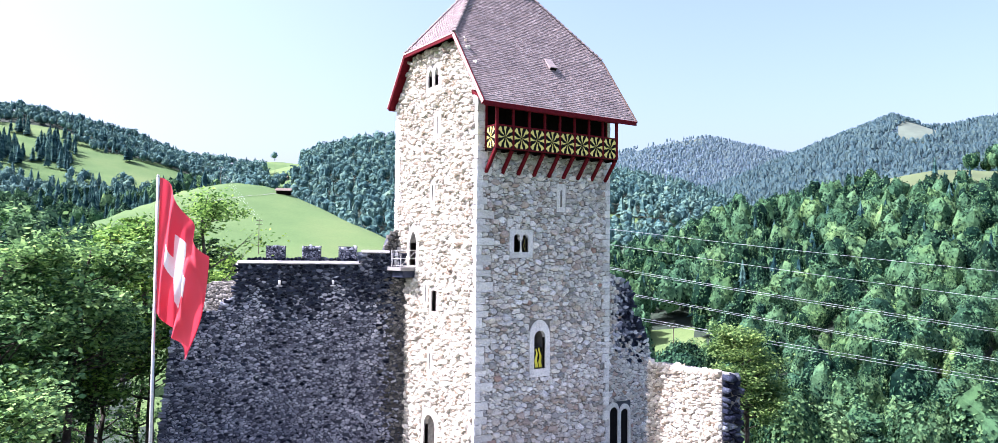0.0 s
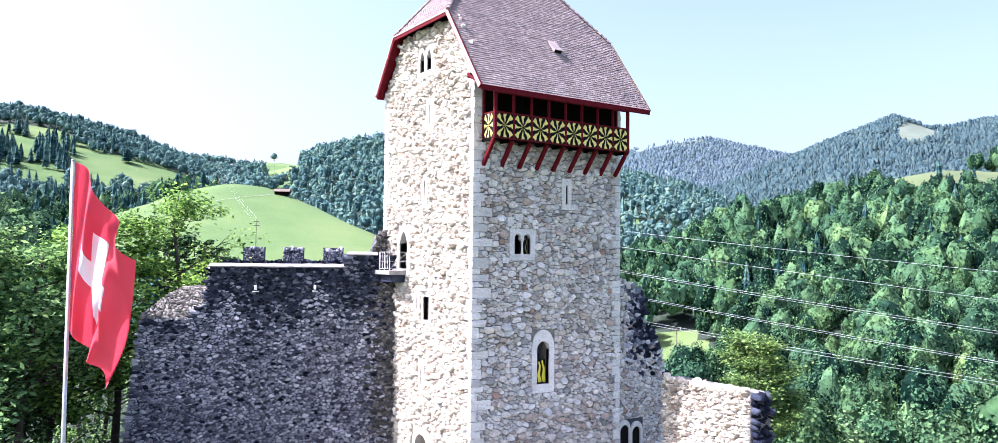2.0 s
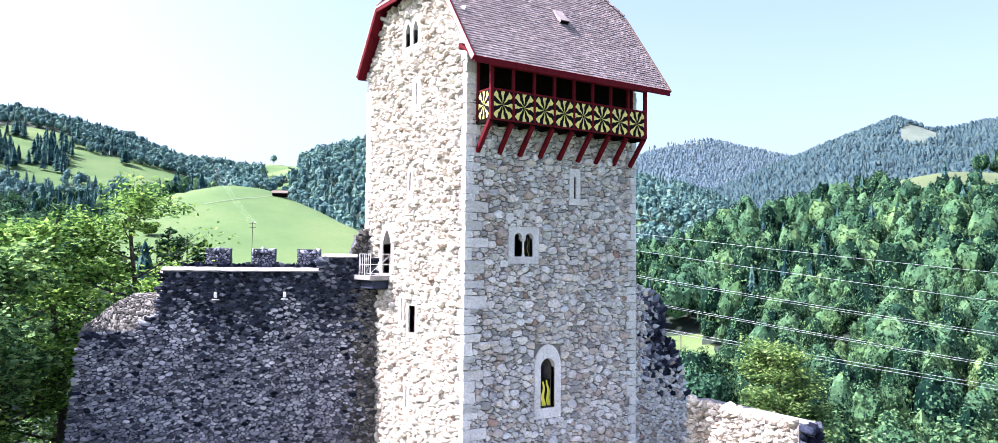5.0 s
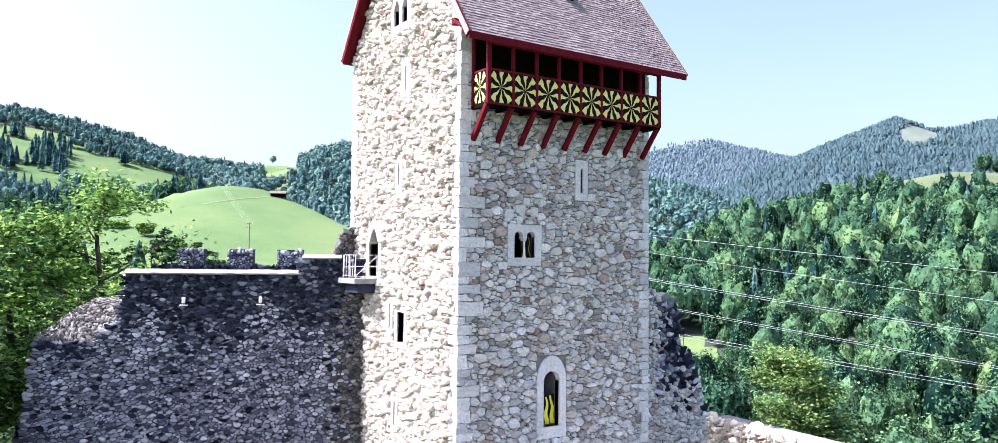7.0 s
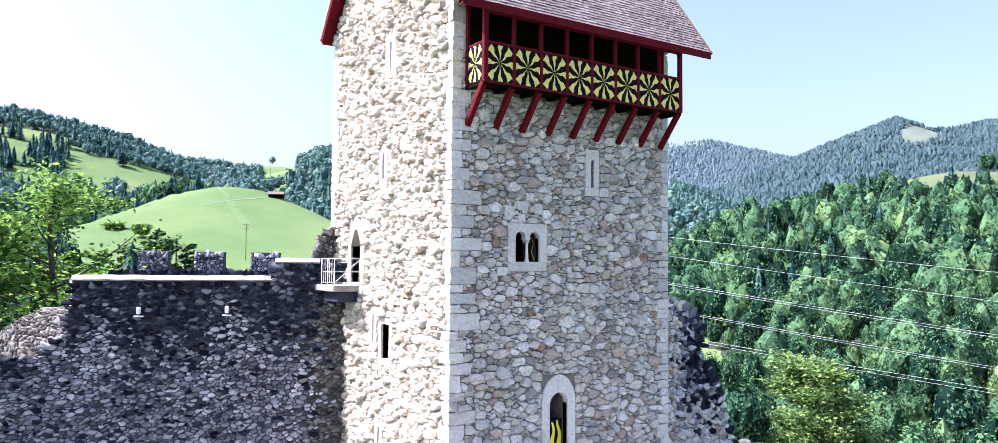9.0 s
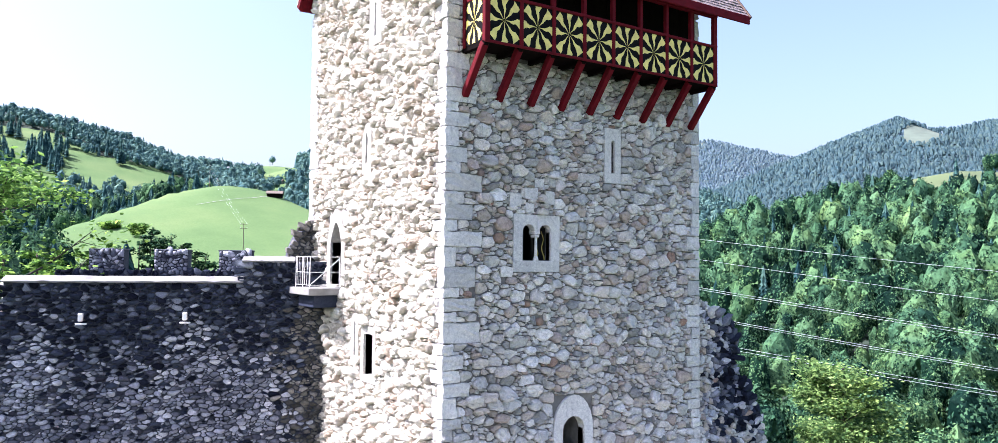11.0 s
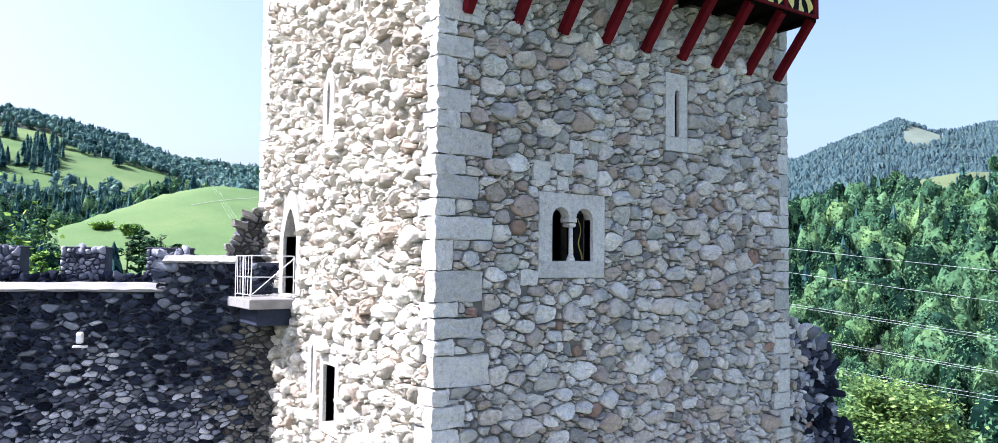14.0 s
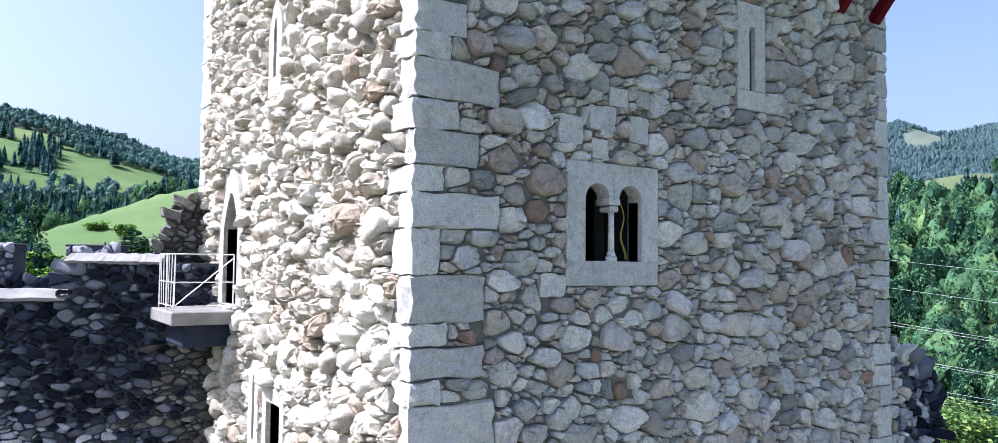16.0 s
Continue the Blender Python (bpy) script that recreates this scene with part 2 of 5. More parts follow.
def part(name, bm, mat, parent, label="", smooth=False):
    me = bpy.data.meshes.new(name)
    bmesh.ops.recalc_face_normals(bm, faces=bm.faces[:])
    bm.to_mesh(me)
    bm.free()
    me.materials.append(mat)
    if smooth:
        me.polygons.foreach_set("use_smooth", [True] * len(me.polygons))
    ob = new(name, me)
    ob.parent = parent
    return tagged(ob, label)


def thing(name, label, category, m=None, kind="", group=""):
    ob = tagged(new(name), label, category, group, kind)
    if m is not None:
        ob.matrix_world = m
    return ob


def box(bm, lo, hi, bevel=0.0, rot=None):
    """A box from corner to corner into bm, its edges rounded."""
    lo, hi = Vector(lo), Vector(hi)
    m = Matrix.Translation((lo + hi) / 2)
    if rot is not None:
        m = m @ rot
    r = bmesh.ops.create_cube(bm, size=1, matrix=m @ Matrix.Diagonal((*(hi - lo), 1)))
    if bevel:
        es = list({e for v in r["verts"] for e in v.link_edges})
        bmesh.ops.bevel(bm, geom=es, offset=bevel, segments=1, affect="EDGES")
    return bm


def beam(bm, a, b, w, d, bevel=0.012):
    """A timber from a to b, w wide and d deep."""
    a, b = Vector(a), Vector(b)
    q = (b - a).to_track_quat("Z", "Y").to_matrix().to_4x4()
    r = bmesh.ops.create_cube(bm, size=1, matrix=Matrix.Translation((a + b) / 2) @ q @ Matrix.Diagonal((w, d, (b - a).length, 1)))
    if bevel:
        bmesh.ops.bevel(bm, geom=list({e for v in r["verts"] for e in v.link_edges}), offset=bevel, segments=1, affect="EDGES")
    return bm


def rough_block(lo, hi, rng, jit=0.018):
    """A hewn block: rounded edges and uneven faces."""
    bm = bmesh.new()
    box(bm, lo, hi)
    bmesh.ops.subdivide_edges(bm, edges=bm.edges[:], cuts=3, use_grid_fill=True)
    mid, half = (Vector(lo) + Vector(hi)) / 2, (Vector(hi) - Vector(lo)) / 2
    for v in bm.verts:
        d = v.co - mid
        near = sum(1 for k in range(3) if abs(abs(d[k]) - half[k]) < 1e-4)
        for k in range(3):
            if abs(abs(d[k]) - half[k]) < 1e-4:
                v.co[k] += rng.uniform(-jit, jit * 0.6) - math.copysign(0.008 if near > 1 else 0.0, d[k])
    return bm


def tube(bm, a, b, r0, r1=None, segs=8):
    a, b = Vector(a), Vector(b)
    q = (b - a).to_track_quat("Z", "Y").to_matrix().to_4x4()
    bmesh.ops.create_cone(bm, cap_ends=True, segments=segs, radius1=r0, radius2=r0 if r1 is None else r1, depth=(b - a).length,
                          matrix=Matrix.Translation((a + b) / 2) @ q)
    return bm


def wall_panel(bm, put, u0, u1, z0, z1, thick, holes):
    """A wall in the plane put(u, z, depth), with openings (u0, u1, z0, z1) that go through it."""
    us = sorted({u0, u1, *(h[0] for h in holes), *(h[1] for h in holes)})
    zs = sorted({z0, z1, *(h[2] for h in holes), *(h[3] for h in holes)})
    solid = {}
    for i in range(len(us) - 1):
        for j in range(len(zs) - 1):
            cu, cz = (us[i] + us[i + 1]) / 2, (zs[j] + zs[j + 1]) / 2
            solid[i, j] = not any(h[0] < cu < h[1] and h[2] < cz < h[3] for h in holes)

    def quad(*pts):
        bm.faces.new([bm.verts.new(put(*p)) for p in pts])
    for (i, j), s in solid.items():
        if not s:
            continue
        a, b, c, d = us[i], us[i + 1], zs[j], zs[j + 1]
        for dep in (0, thick):
            quad((a, c, dep), (b, c, dep), (b, d, dep), (a, d, dep))
        for di, dj, p, q in ((-1, 0, (a, c), (a, d)), (1, 0, (b, c), (b, d)), (0, -1, (a, c), (b, c)), (0, 1, (a, d), (b, d))):
            if not solid.get((i + di, j + dj), False):
                quad((*p, 0), (*q, 0), (*q, thick), (*p, thick))
    bmesh.ops.remove_doubles(bm, verts=bm.verts[:], dist=1e-4)
    return bm


def surround(bm, put, u0, u1, z0, z1, rise, outer, proud, depth, pointed=False, round_head=False):
    """A stone window or door surround: an arched opening in a dressed block. outer: (u0, u1, z0, z1)."""
    um, spring = (u0 + u1) / 2, z1 - rise
    inner = [(u0, z0), (u0, (z0 + spring) / 2)]
    for k in range(13):
        f = k / 12
        if pointed:
            x = u0 + (u1 - u0) * f
            inner.append((x, spring + rise * (1 - abs(2 * f - 1) ** 1.7)))
        else:
            an = math.pi * (1 - f)
            inner.append((um + (u1 - u0) / 2 * math.cos(an), spring + rise * math.sin(an)))
    inner += [(u1, (z0 + spring) / 2), (u1, z0)]
    o = outer
    outl = [(o[0], z0), (o[0], (z0 + spring) / 2), (o[0], spring)]
    for k in range(1, 12):
        f = k / 12
        if pointed:
            outl.append((o[0] + (o[1] - o[0]) * f, spring + (o[3] - spring) * (1 - abs(2 * f - 1) ** 1.7)))
            continue
        if round_head:
            an = math.pi * (1 - f)
            outl.append(((o[0] + o[1]) / 2 + (o[1] - o[0]) / 2 * math.cos(an), spring + (o[3] - spring) * math.sin(an)))
            continue
        outl.append((o[0], spring + (o[3] - spring) * f / 0.25) if f < 0.25 else (o[1], spring + (o[3] - spring) * (1 - f) / 0.25) if f > 0.75
                    else (o[0] + (o[1] - o[0]) * (f - 0.25) / 0.5, o[3]))
    outl += [(o[1], spring), (o[1], (z0 + spring) / 2), (o[1], z0)]
    rings = []
    for loop, d in ((outl, 0.12), (outl, -proud + 0.015), ([(a + (um - a) * 0.02, b) for a, b in outl], -proud), (inner, -proud), (inner, depth)):
        rings.append([bm.verts.new(put(a, b, d)) for a, b in loop])
    for ra, rb in zip(rings, rings[1:]):
        for k in range(len(ra) - 1):
            bm.faces.new((ra[k], ra[k + 1], rb[k + 1], rb[k]))
    # the sill block
    lo, hi = [Vector(put(*p)) for p in ((o[0], o[2], -proud), (o[1], z0, depth))]
    box(bm, [min(a, b) for a, b in zip(lo, hi)], [max(a, b) for a, b in zip(lo, hi)], 0.012)
    return bm


# ---- rubble masonry ----
SINK = 0.062   # depth of the mortar behind the stones' faces


def clip(poly, px, py, nx, ny):
    """The part of a polygon on the side of the line through p towards which -n points."""
    out = []
    for k in range(len(poly)):
        (ax, ay), (bx, by) = poly[k - 1], poly[k]
        da, db = (ax - px) * nx + (ay - py) * ny, (bx - px) * nx + (by - py) * ny
        if da <= 0:
            if db > 0:
                f = da / (da - db)
                out.append((ax + (bx - ax) * f, ay + (by - ay) * f))
        elif db <= 0:
            f = da / (da - db)
            out.append((ax + (bx - ax) * f, ay + (by - ay) * f))
        if db <= 0:
            out.append((bx, by))
    return out


def rubble(u0, u1, z0, z1, sizes, seed, inside, blocks=(), aspect=1.3, joint=0.012, bend=0.05):
    """Outlines of fitted field stones that fill a rectangle: sizes are (radius, tries a square metre), large first."""
    rng = random.Random(seed)
    cell, grid, sites = 2.2 * sizes[0][0], {}, []
    area = (u1 - u0) * (z1 - z0)
    for rad, tries in sizes:
        for _ in range(int(area * tries)):
            x, z, r = rng.uniform(u0, u1), rng.uniform(z0, z1), rad * rng.uniform(0.8, 1.2)
            if not inside(x, z) or any(b[0] < x < b[1] and b[2] < z < b[3] for b in blocks):
                continue
            y = z * aspect
            ci, cj = int(x // cell), int(y // cell)
            if all((x - s[0]) ** 2 + (y - s[1]) ** 2 > (0.72 * (r + s[2])) ** 2
                   for i in (-1, 0, 1) for j in (-1, 0, 1) for s in grid.get((ci + i, cj + j), ())):
                s = (x, y, r)
                sites.append(s)
                grid.setdefault((ci, cj), []).append(s)
    out = []
    for s in sites:
        x, y, r = s
        m = 2.0 * r + 0.05
        poly = [(x - m, y - m), (x + m, y - m), (x + m, y + m), (x - m, y + m)]
        ci, cj = int(x // cell), int(y // cell)
        for i in (-1, 0, 1):
            for j in (-1, 0, 1):
                for o in grid.get((ci + i, cj + j), ()):
                    if o is s:
                        continue
                    dx, dy = o[0] - x, o[1] - y
                    d2 = dx * dx + dy * dy
                    f = 0.5 + (r * r - o[2] * o[2]) / (2 * d2)
                    if f * f * d2 < m * m * 2:
                        poly = clip(poly, x + dx * f, y + dy * f, dx, dy)
        poly = [(a, b / aspect) for a, b in poly]
        z = y / aspect
        poly = clip(poly, u0, z, -1, 0)
        poly = clip(poly, u1, z, 1, 0)
        poly = clip(poly, x, z0, 0, -1)
        beside = []
        for b in blocks:
            away = ((b[0] - x, (b[0], z), (1, 0)), (x - b[1], (b[1], z), (-1, 0)), (b[2] - z, (x, b[2]), (0, 1)), (z - b[3], (x, b[3]), (0, -1)))
            g, p, n = max(away)
            if g < 0.8:
                beside.append(b)
            if g < 0.6:
                poly = clip(poly, *p, *n)
        if len(poly) < 3:
            continue
        ar = 0.5 * abs(sum(poly[k - 1][0] * poly[k][1] - poly[k][0] * poly[k - 1][1] for k in range(len(poly))))
        if ar < 0.003:
            continue
        cx, cz = sum(p[0] for p in poly) / len(poly), sum(p[1] for p in poly) / len(poly)
        rr = math.sqrt(ar / math.pi)
        k = max(0.55, 1 - joint * rng.uniform(0.1, 2.1) / rr)
        poly = [(cx + (a - cx) * k, cz + (b - cz) * k) for a, b in poly]
        rnd = []
        for q in range(len(poly)):
            (ax, az), (bx, bz) = poly[q], poly[(q + 1) % len(poly)]
            if math.hypot(ax - bx, az - bz) > 0.12 * rr:
                c0, c1 = rng.uniform(0.08, 0.30), rng.uniform(0.70, 0.92)
                rnd += [(ax + (bx - ax) * c0, az + (bz - az) * c0), (ax + (bx - ax) * c1, az + (bz - az) * c1)]
        # bend the outlines, but not against blocks and ends
        for q, (a, b) in enumerate(rnd):
            gap = min([a - u0, u1 - a, b - z0] + [max(k[0] - a, a - k[1], k[2] - b, b - k[3]) for k in beside])
            w = bend * max(0.0, min(1.0, gap / 0.3))
            rnd[q] = (a + w * (math.sin(b * 9.1 + a * 4.7 + seed) + 0.6 * math.sin(a * 13.3 - b * 17.9 + 1.7 * seed)),
                      b + w * 0.8 * (math.sin(a * 8.3 - b * 5.9 + 2 * seed) + 0.6 * math.sin(a * 18.7 + b * 11.3 + seed)))
        if len(rnd) >= 4:
            out.append((cx, cz, rr, rnd))
    return out


def stone_mesh(st, put, proud, rough, rng, full=False, domed=False):
    """A field stone: outline set in the mortar, a rounded shoulder and an uneven face."""
    cx, cz, rr, loop = st
    h = proud * (rng.uniform(0.45, 1.25) * min(1.3, 0.55 + rr * 4)) - proud * 0.55
    tu, tz = rng.uniform(-0.35, 0.35) * rough, rng.uniform(-0.35, 0.35) * rough
    n, verts, faces = len(loop), [], []
    rings = [(1.0, -SINK - 0.02), (rng.uniform(0.80, 0.92), h - 0.12 * proud)]
    if full and rr > 0.055:
        rings.append(None)
        rings[1] = (rng.uniform(0.955, 0.99), h - 0.38 * proud)
        rings[2:] = [(rng.uniform(0.86, 0.93), h - 0.14 * proud), (rng.uniform(0.5, 0.62), h)]
    if domed and rr > 0.075:
        rings[1:] = [(rng.uniform(0.93, 0.99), h - 0.60 * proud), (rng.uniform(0.76, 0.88), h - 0.22 * proud), (rng.uniform(0.36, 0.5), h)]
    for scale, level in rings:
        for a, b in loop:
            du, dz = (a - cx) * scale, (b - cz) * scale
            j = rng.uniform(-0.19, 0.19) * proud * rough if level > -SINK else 0
            verts.append(put(cx + du, cz + dz, -(level + j + (du * tu + dz * tz if level > -SINK else 0))))
    verts.append(put(cx, cz, -h - proud * rng.uniform(-0.06, 0.08)))
    for ring in range(0, n * (len(rings) - 1), n):
        for k in range(n):
            k2 = (k + 1) % n
            faces.append((ring + k, ring + k2, ring + n + k2, ring + n + k))
    for k in range(n):
        faces.append((len(verts) - 1 - n + k, len(verts) - 1 - n + (k + 1) % n, len(verts) - 1))
    return verts, faces


def lay_rubble(parent, stones, put, mat, proud, rough, seed, near, label, full=False, domed=False, round_share=0.4):
    """The stones nearest to the walk as pieces of their own, the rest as one mesh."""
    rng = random.Random(seed)
    order = sorted(stones, key=lambda s: near(s[0], s[1]))
    va, fa, soft = [], [], []
    for k, s in enumerate(order):
        v, f = stone_mesh(s, put, proud, rough, rng, full, domed)
        even = rng.random() < round_share
        if k < 300:
            piece("stone", v, f, M[mat + "_piece"], parent, smooth=even)
        else:
            o = len(va)
            va += v
            fa += [tuple(i + o for i in q) for q in f]
            soft += [even] * len(f)
    if va:
        ob = piece("rubble_facing", va, fa, M[mat], parent, label, True, "stuff")
        ob.data.polygons.foreach_set("use_smooth", soft)


# ---- ground and hills ----
# Crest lines of the hills: points (x, y, z), the fall on either side, and what grows there.
CRESTS = {
    "green": (0.26, [(3, 363, 3), (23, 398, 17), (48, 429, 31), (83, 442, 48), (110, 448, 53), (129, 447, 52), (142, 426, 43), (153, 382, 27), (159, 330, 11), (166, 277, -2)]),
    "wood_near": (0.30, [(-55, 281, 13), (-31, 289, 12), (-12, 313, 11), (1, 340, 7)]),
    "wood_band": (0.30, [(-42, 611, 30), (17, 619, 35), (56, 641, 40), (105, 656, 48), (154, 695, 61), (206, 733, 69)]),
    "wood_ridge": (0.36, [(-273, 1346, 188), (-136, 1253, 185), (22, 1147, 191), (72, 1137, 181), (147, 1122, 163), (226, 1105, 138), (314, 1070, 129), (351, 1069, 113)]),
    "saddle": (0.30, [(404, 1492, 184), (466, 1450, 192), (517, 1416, 186), (630, 1339, 176)]),
    "hill_behind": (0.36, [(265, 837, 82), (290, 845, 103), (308, 832, 120), (333, 816, 131), (370, 791, 140), (431, 750, 148), (493, 708, 138), (542, 675, 116)]),
    "far": (0.42, [(1551, 2045, 316), (1711, 1937, 333), (1818, 1865, 373), (1924, 1793, 408), (2014, 1732, 411), (2120, 1660, 389), (2192, 1492, 335), (2235, 1342, 332)]),
    "peak": (0.42, [(1449, 1028, 205), (1531, 973, 251), (1589, 933, 291), (1648, 894, 322), (1694, 862, 303), (1752, 823, 301), (1789, 738, 316), (1961, 622, 331), (2277, 408, 307)]),
    "mid": (0.36, [(530, 683, 106), (604, 633, 104), (641, 608, 94), (662, 570, 78), (685, 530, 49), (708, 502, 28)]),
    "right": (0.27, [(230, 186, -12), (257, 191, -7), (275, 191, -1), (312, 190, 18), (339, 184, 34), (377, 183, 47), (446, 197, 63), (496, 199, 68), (552, 185, 74), (607, 148, 77), (680, 74, 69)]),
}
# Clearings without trees: ovals (x, y, rx, ry, turn)
OPEN = {
    "right": ((436, 196, 58, 60, -34), (412, 178, 76, 38, 18), (143, 123, 24, 9, 43)),
    "wood_ridge": ((110, 900, 170, 70, -28), (20, 940, 75, 120, 20), (46, 1038, 56, 34, -45), (260, 870, 120, 60, -28), (307, 954, 330, 26, 71.6)),
    "hill_behind": ((307, 954, 330, 26, 71.6), (424, 424, 42, 18, -44)),
    "mid": ((560, 470, 60, 22, 20),),
    "peak": ((1603, 800, 100, 48, 10), (1535, 781, 44, 27, 10)),
    "far": ((1880, 1795, 120, 40, -35),),
}
WOODED = {"wood_near": 2, "wood_band": 2, "wood_ridge": 2, "hill_behind": 2, "mid": 2, "right": 2, "peak": 3, "far": 4}
NAMES = list(CRESTS)
FLOOR_Z = -42.0


def waves(x, y, scale, seed):
    """Smooth uneven ground, about -1 to 1."""
    s = np.zeros_like(x)
    r = np.random.RandomState(seed)
    for k in range(7):
        a, f, p = r.uniform(0, 6.283), r.uniform(0.6, 1.7) * 6.283 / scale, r.uniform(0, 6.283)
        s += np.sin((x * np.cos(a) + y * np.sin(a)) * f + p)
    return s / 4.0


def castle_edge(x, y):
    """Distance beyond the level court."""
    return np.hypot(np.maximum(0, np.maximum(-25 - x, x - 11.5)), np.maximum(0, np.maximum(-34 - y, y - 14.0)))


def ground_height(x, y):
    """Height of the ground at arrays x, y, and the number of the hill that makes it (-1: castle hill or valley)."""
    x, y = np.asarray(x, float), np.asarray(y, float)
    z = FLOOR_Z + 2.5 * waves(x, y, 160, 3)
    who = np.full(x.shape, -1)
    for k, nm in enumerate(NAMES):
        fall, pts = CRESTS[nm]
        best = np.full(x.shape, -1e9)
        for (ax, ay, az), (bx, by, bz) in zip(pts, pts[1:]):
            dx, dy = bx - ax, by - ay
            f = np.clip(((x - ax) * dx + (y - ay) * dy) / (dx * dx + dy * dy), 0, 1)
            d = np.hypot(x - ax - f * dx, y - ay - f * dy)
            best = np.maximum(best, az + (bz - az) * f - fall * (np.sqrt(d * d + 36.0) - 6.0))
        if nm == "green":
            # cut back on both sides to fit its outline in the camera's view
            best = np.minimum(best, 48.0 - 0.55 * (-0.978 * (x - 83) + 0.207 * (y - 442)))
            best = np.minimum(best, 53.5 - 0.62 * (0.956 * (x - 129) - 0.293 * (y - 447)))
        best = best + waves(x, y, 140, 11 + k) * np.clip((best - FLOOR_Z) / 40, 0, 1) * (3.0 if nm != "green" else 0.6)
        up = best > z
        z, who = np.where(up, best, z), np.where(up, k, who)
    # castle hill: a level court that falls away all round
    castle = 0.6 - 0.75 * castle_edge(x, y) + 0.12 * waves(x, y, 9, 5)
    up = castle > z
    return np.where(up, castle, z), np.where(up, -1, who)


def in_open(crest, x, y, grow=1.0):
    hit = np.zeros(x.shape, bool)
    for cx, cy, rx, ry, turn in OPEN.get(crest, ()):
        c, s = math.cos(radians(turn)), math.sin(radians(turn))
        a, b = (x - cx) * c + (y - cy) * s, -(x - cx) * s + (y - cy) * c
        hit |= (a / rx) ** 2 + (b / ry) ** 2 < grow + 0.25 * np.sin(a * 0.11 + b * 0.07)
    return hit


def build_ground():
    radii = np.concatenate([np.linspace(2, 60, 30), np.geomspace(64, 4600, 110)])
    turns = np.linspace(0, 2 * np.pi, 361)[:-1]
    rr, tt = np.meshgrid(radii, turns, indexing="ij")
    x, y = (rr * np.cos(tt)).ravel(), (rr * np.sin(tt)).ravel()
    z, _ = ground_height(x, y)
    verts = [(0.0, 0.0, 0.6)] + list(zip(x.tolist(), y.tolist(), z.tolist()))
    n, faces = len(turns), [(0, 1 + k, 1 + (k + 1) % 360) for k in range(360)]
    for i in range(len(radii) - 1):
        a, b = 1 + i * n, 1 + (i + 1) * n
        faces += [(a + k, b + k, b + (k + 1) % n, a + (k + 1) % n) for k in range(n)]
    pts = np.array(verts)
    mid = np.array([pts[list(f)].mean(0)[:2] for f in faces])
    _, who = ground_height(mid[:, 0], mid[:, 1])
    index = np.zeros(len(faces), int)
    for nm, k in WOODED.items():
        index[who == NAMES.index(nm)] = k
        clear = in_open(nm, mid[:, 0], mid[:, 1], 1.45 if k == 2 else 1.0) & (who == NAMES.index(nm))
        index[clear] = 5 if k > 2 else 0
        if nm == "right":
            index[clear & (mid[:, 0] > 300)] = 6
    inner = castle_edge(mid[:, 0], mid[:, 1]) < 0.5
    index[(who == -1) & inner] = 1
    away = np.hypot(mid[:, 0], mid[:, 1])
    # Dark floor is laid here too, for shade under the near trees.
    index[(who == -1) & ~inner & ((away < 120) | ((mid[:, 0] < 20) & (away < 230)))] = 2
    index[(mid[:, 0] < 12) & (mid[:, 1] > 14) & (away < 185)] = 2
    mats = [M["ground"], M["court_bounce"], M["forest_floor"], M["mountain_floor"], M["distant_floor"], M["alp"], M["hay"]]
    tagged(new("ground", mesh_of("ground", verts, faces, mats, True, index.tolist())), "green meadows and wooded hills round the castle", "ground", "", "structure")


build_ground()

# ---- the tower ----
TW, TD = 8.68, 8.95          # width along x, depth along y
EAVE_Y, EAVE_Z, PITCH = -1.19, 18.70, 1.37
MID_Y, KNEE_Y = 4.40, 1.68
RIDGE_Z = EAVE_Z + (MID_Y - EAVE_Y) * PITCH
KNEE_Z = EAVE_Z + (KNEE_Y - EAVE_Y) * PITCH
VERGE_L, VERGE_R = -0.42, 9.46
RIDGE_L, RIDGE_R = 2.45, 6.60

tower = thing("castle_tower", "tall square rubble stone castle tower with steep tiled roof", "tower", pose(0, 0, 0))


def put_s(u, z, d):
    return (u, d, z)


def put_w(u, z, d):
    return (d, u, z)


S_HOLES = [(2.24, 3.14, 11.50, 12.42), (5.19, 5.31, 13.90, 14.80), (3.56, 4.28, 5.55, 7.50), (1.6, 7.2, 16.6, 18.6)]
W_HOLES = [(6.15, 7.0, 10.72, 12.62), (3.82, 4.42, 8.30, 9.44), (4.38, 4.52, 14.20, 15.10), (3.94, 4.40, 20.40, 21.40), (4.62, 5.08, 20.40, 21.40),
           (3.95, 4.07, 17.75, 18.70), (4.45, 4.57, 5.20, 6.10), (3.85, 5.05, 0.62, 2.85), (3.0, 3.12, 16.25, 16.37), (4.98, 5.10, 8.75, 9.75)]

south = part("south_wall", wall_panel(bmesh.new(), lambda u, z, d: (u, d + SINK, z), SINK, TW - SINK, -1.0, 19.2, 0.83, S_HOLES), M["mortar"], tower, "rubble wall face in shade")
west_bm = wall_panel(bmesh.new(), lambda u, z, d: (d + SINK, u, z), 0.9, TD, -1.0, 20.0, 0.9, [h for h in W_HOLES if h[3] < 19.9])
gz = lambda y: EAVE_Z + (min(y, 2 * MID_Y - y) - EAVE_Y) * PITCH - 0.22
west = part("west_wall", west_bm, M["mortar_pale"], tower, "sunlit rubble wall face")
# gable above, pierced by the two lancets
gable_bm = bmesh.new()
wall_panel(gable_bm, lambda u, z, d: (d + SINK, u, z), 0.0, TD, 20.0, KNEE_Z - 0.22, 0.9, [h for h in W_HOLES if h[3] > 19.9])
for p, n in (((0, 0, gz(0.0)), (0, -PITCH, 1)), ((0, TD, gz(TD)), (0, PITCH, 1))):
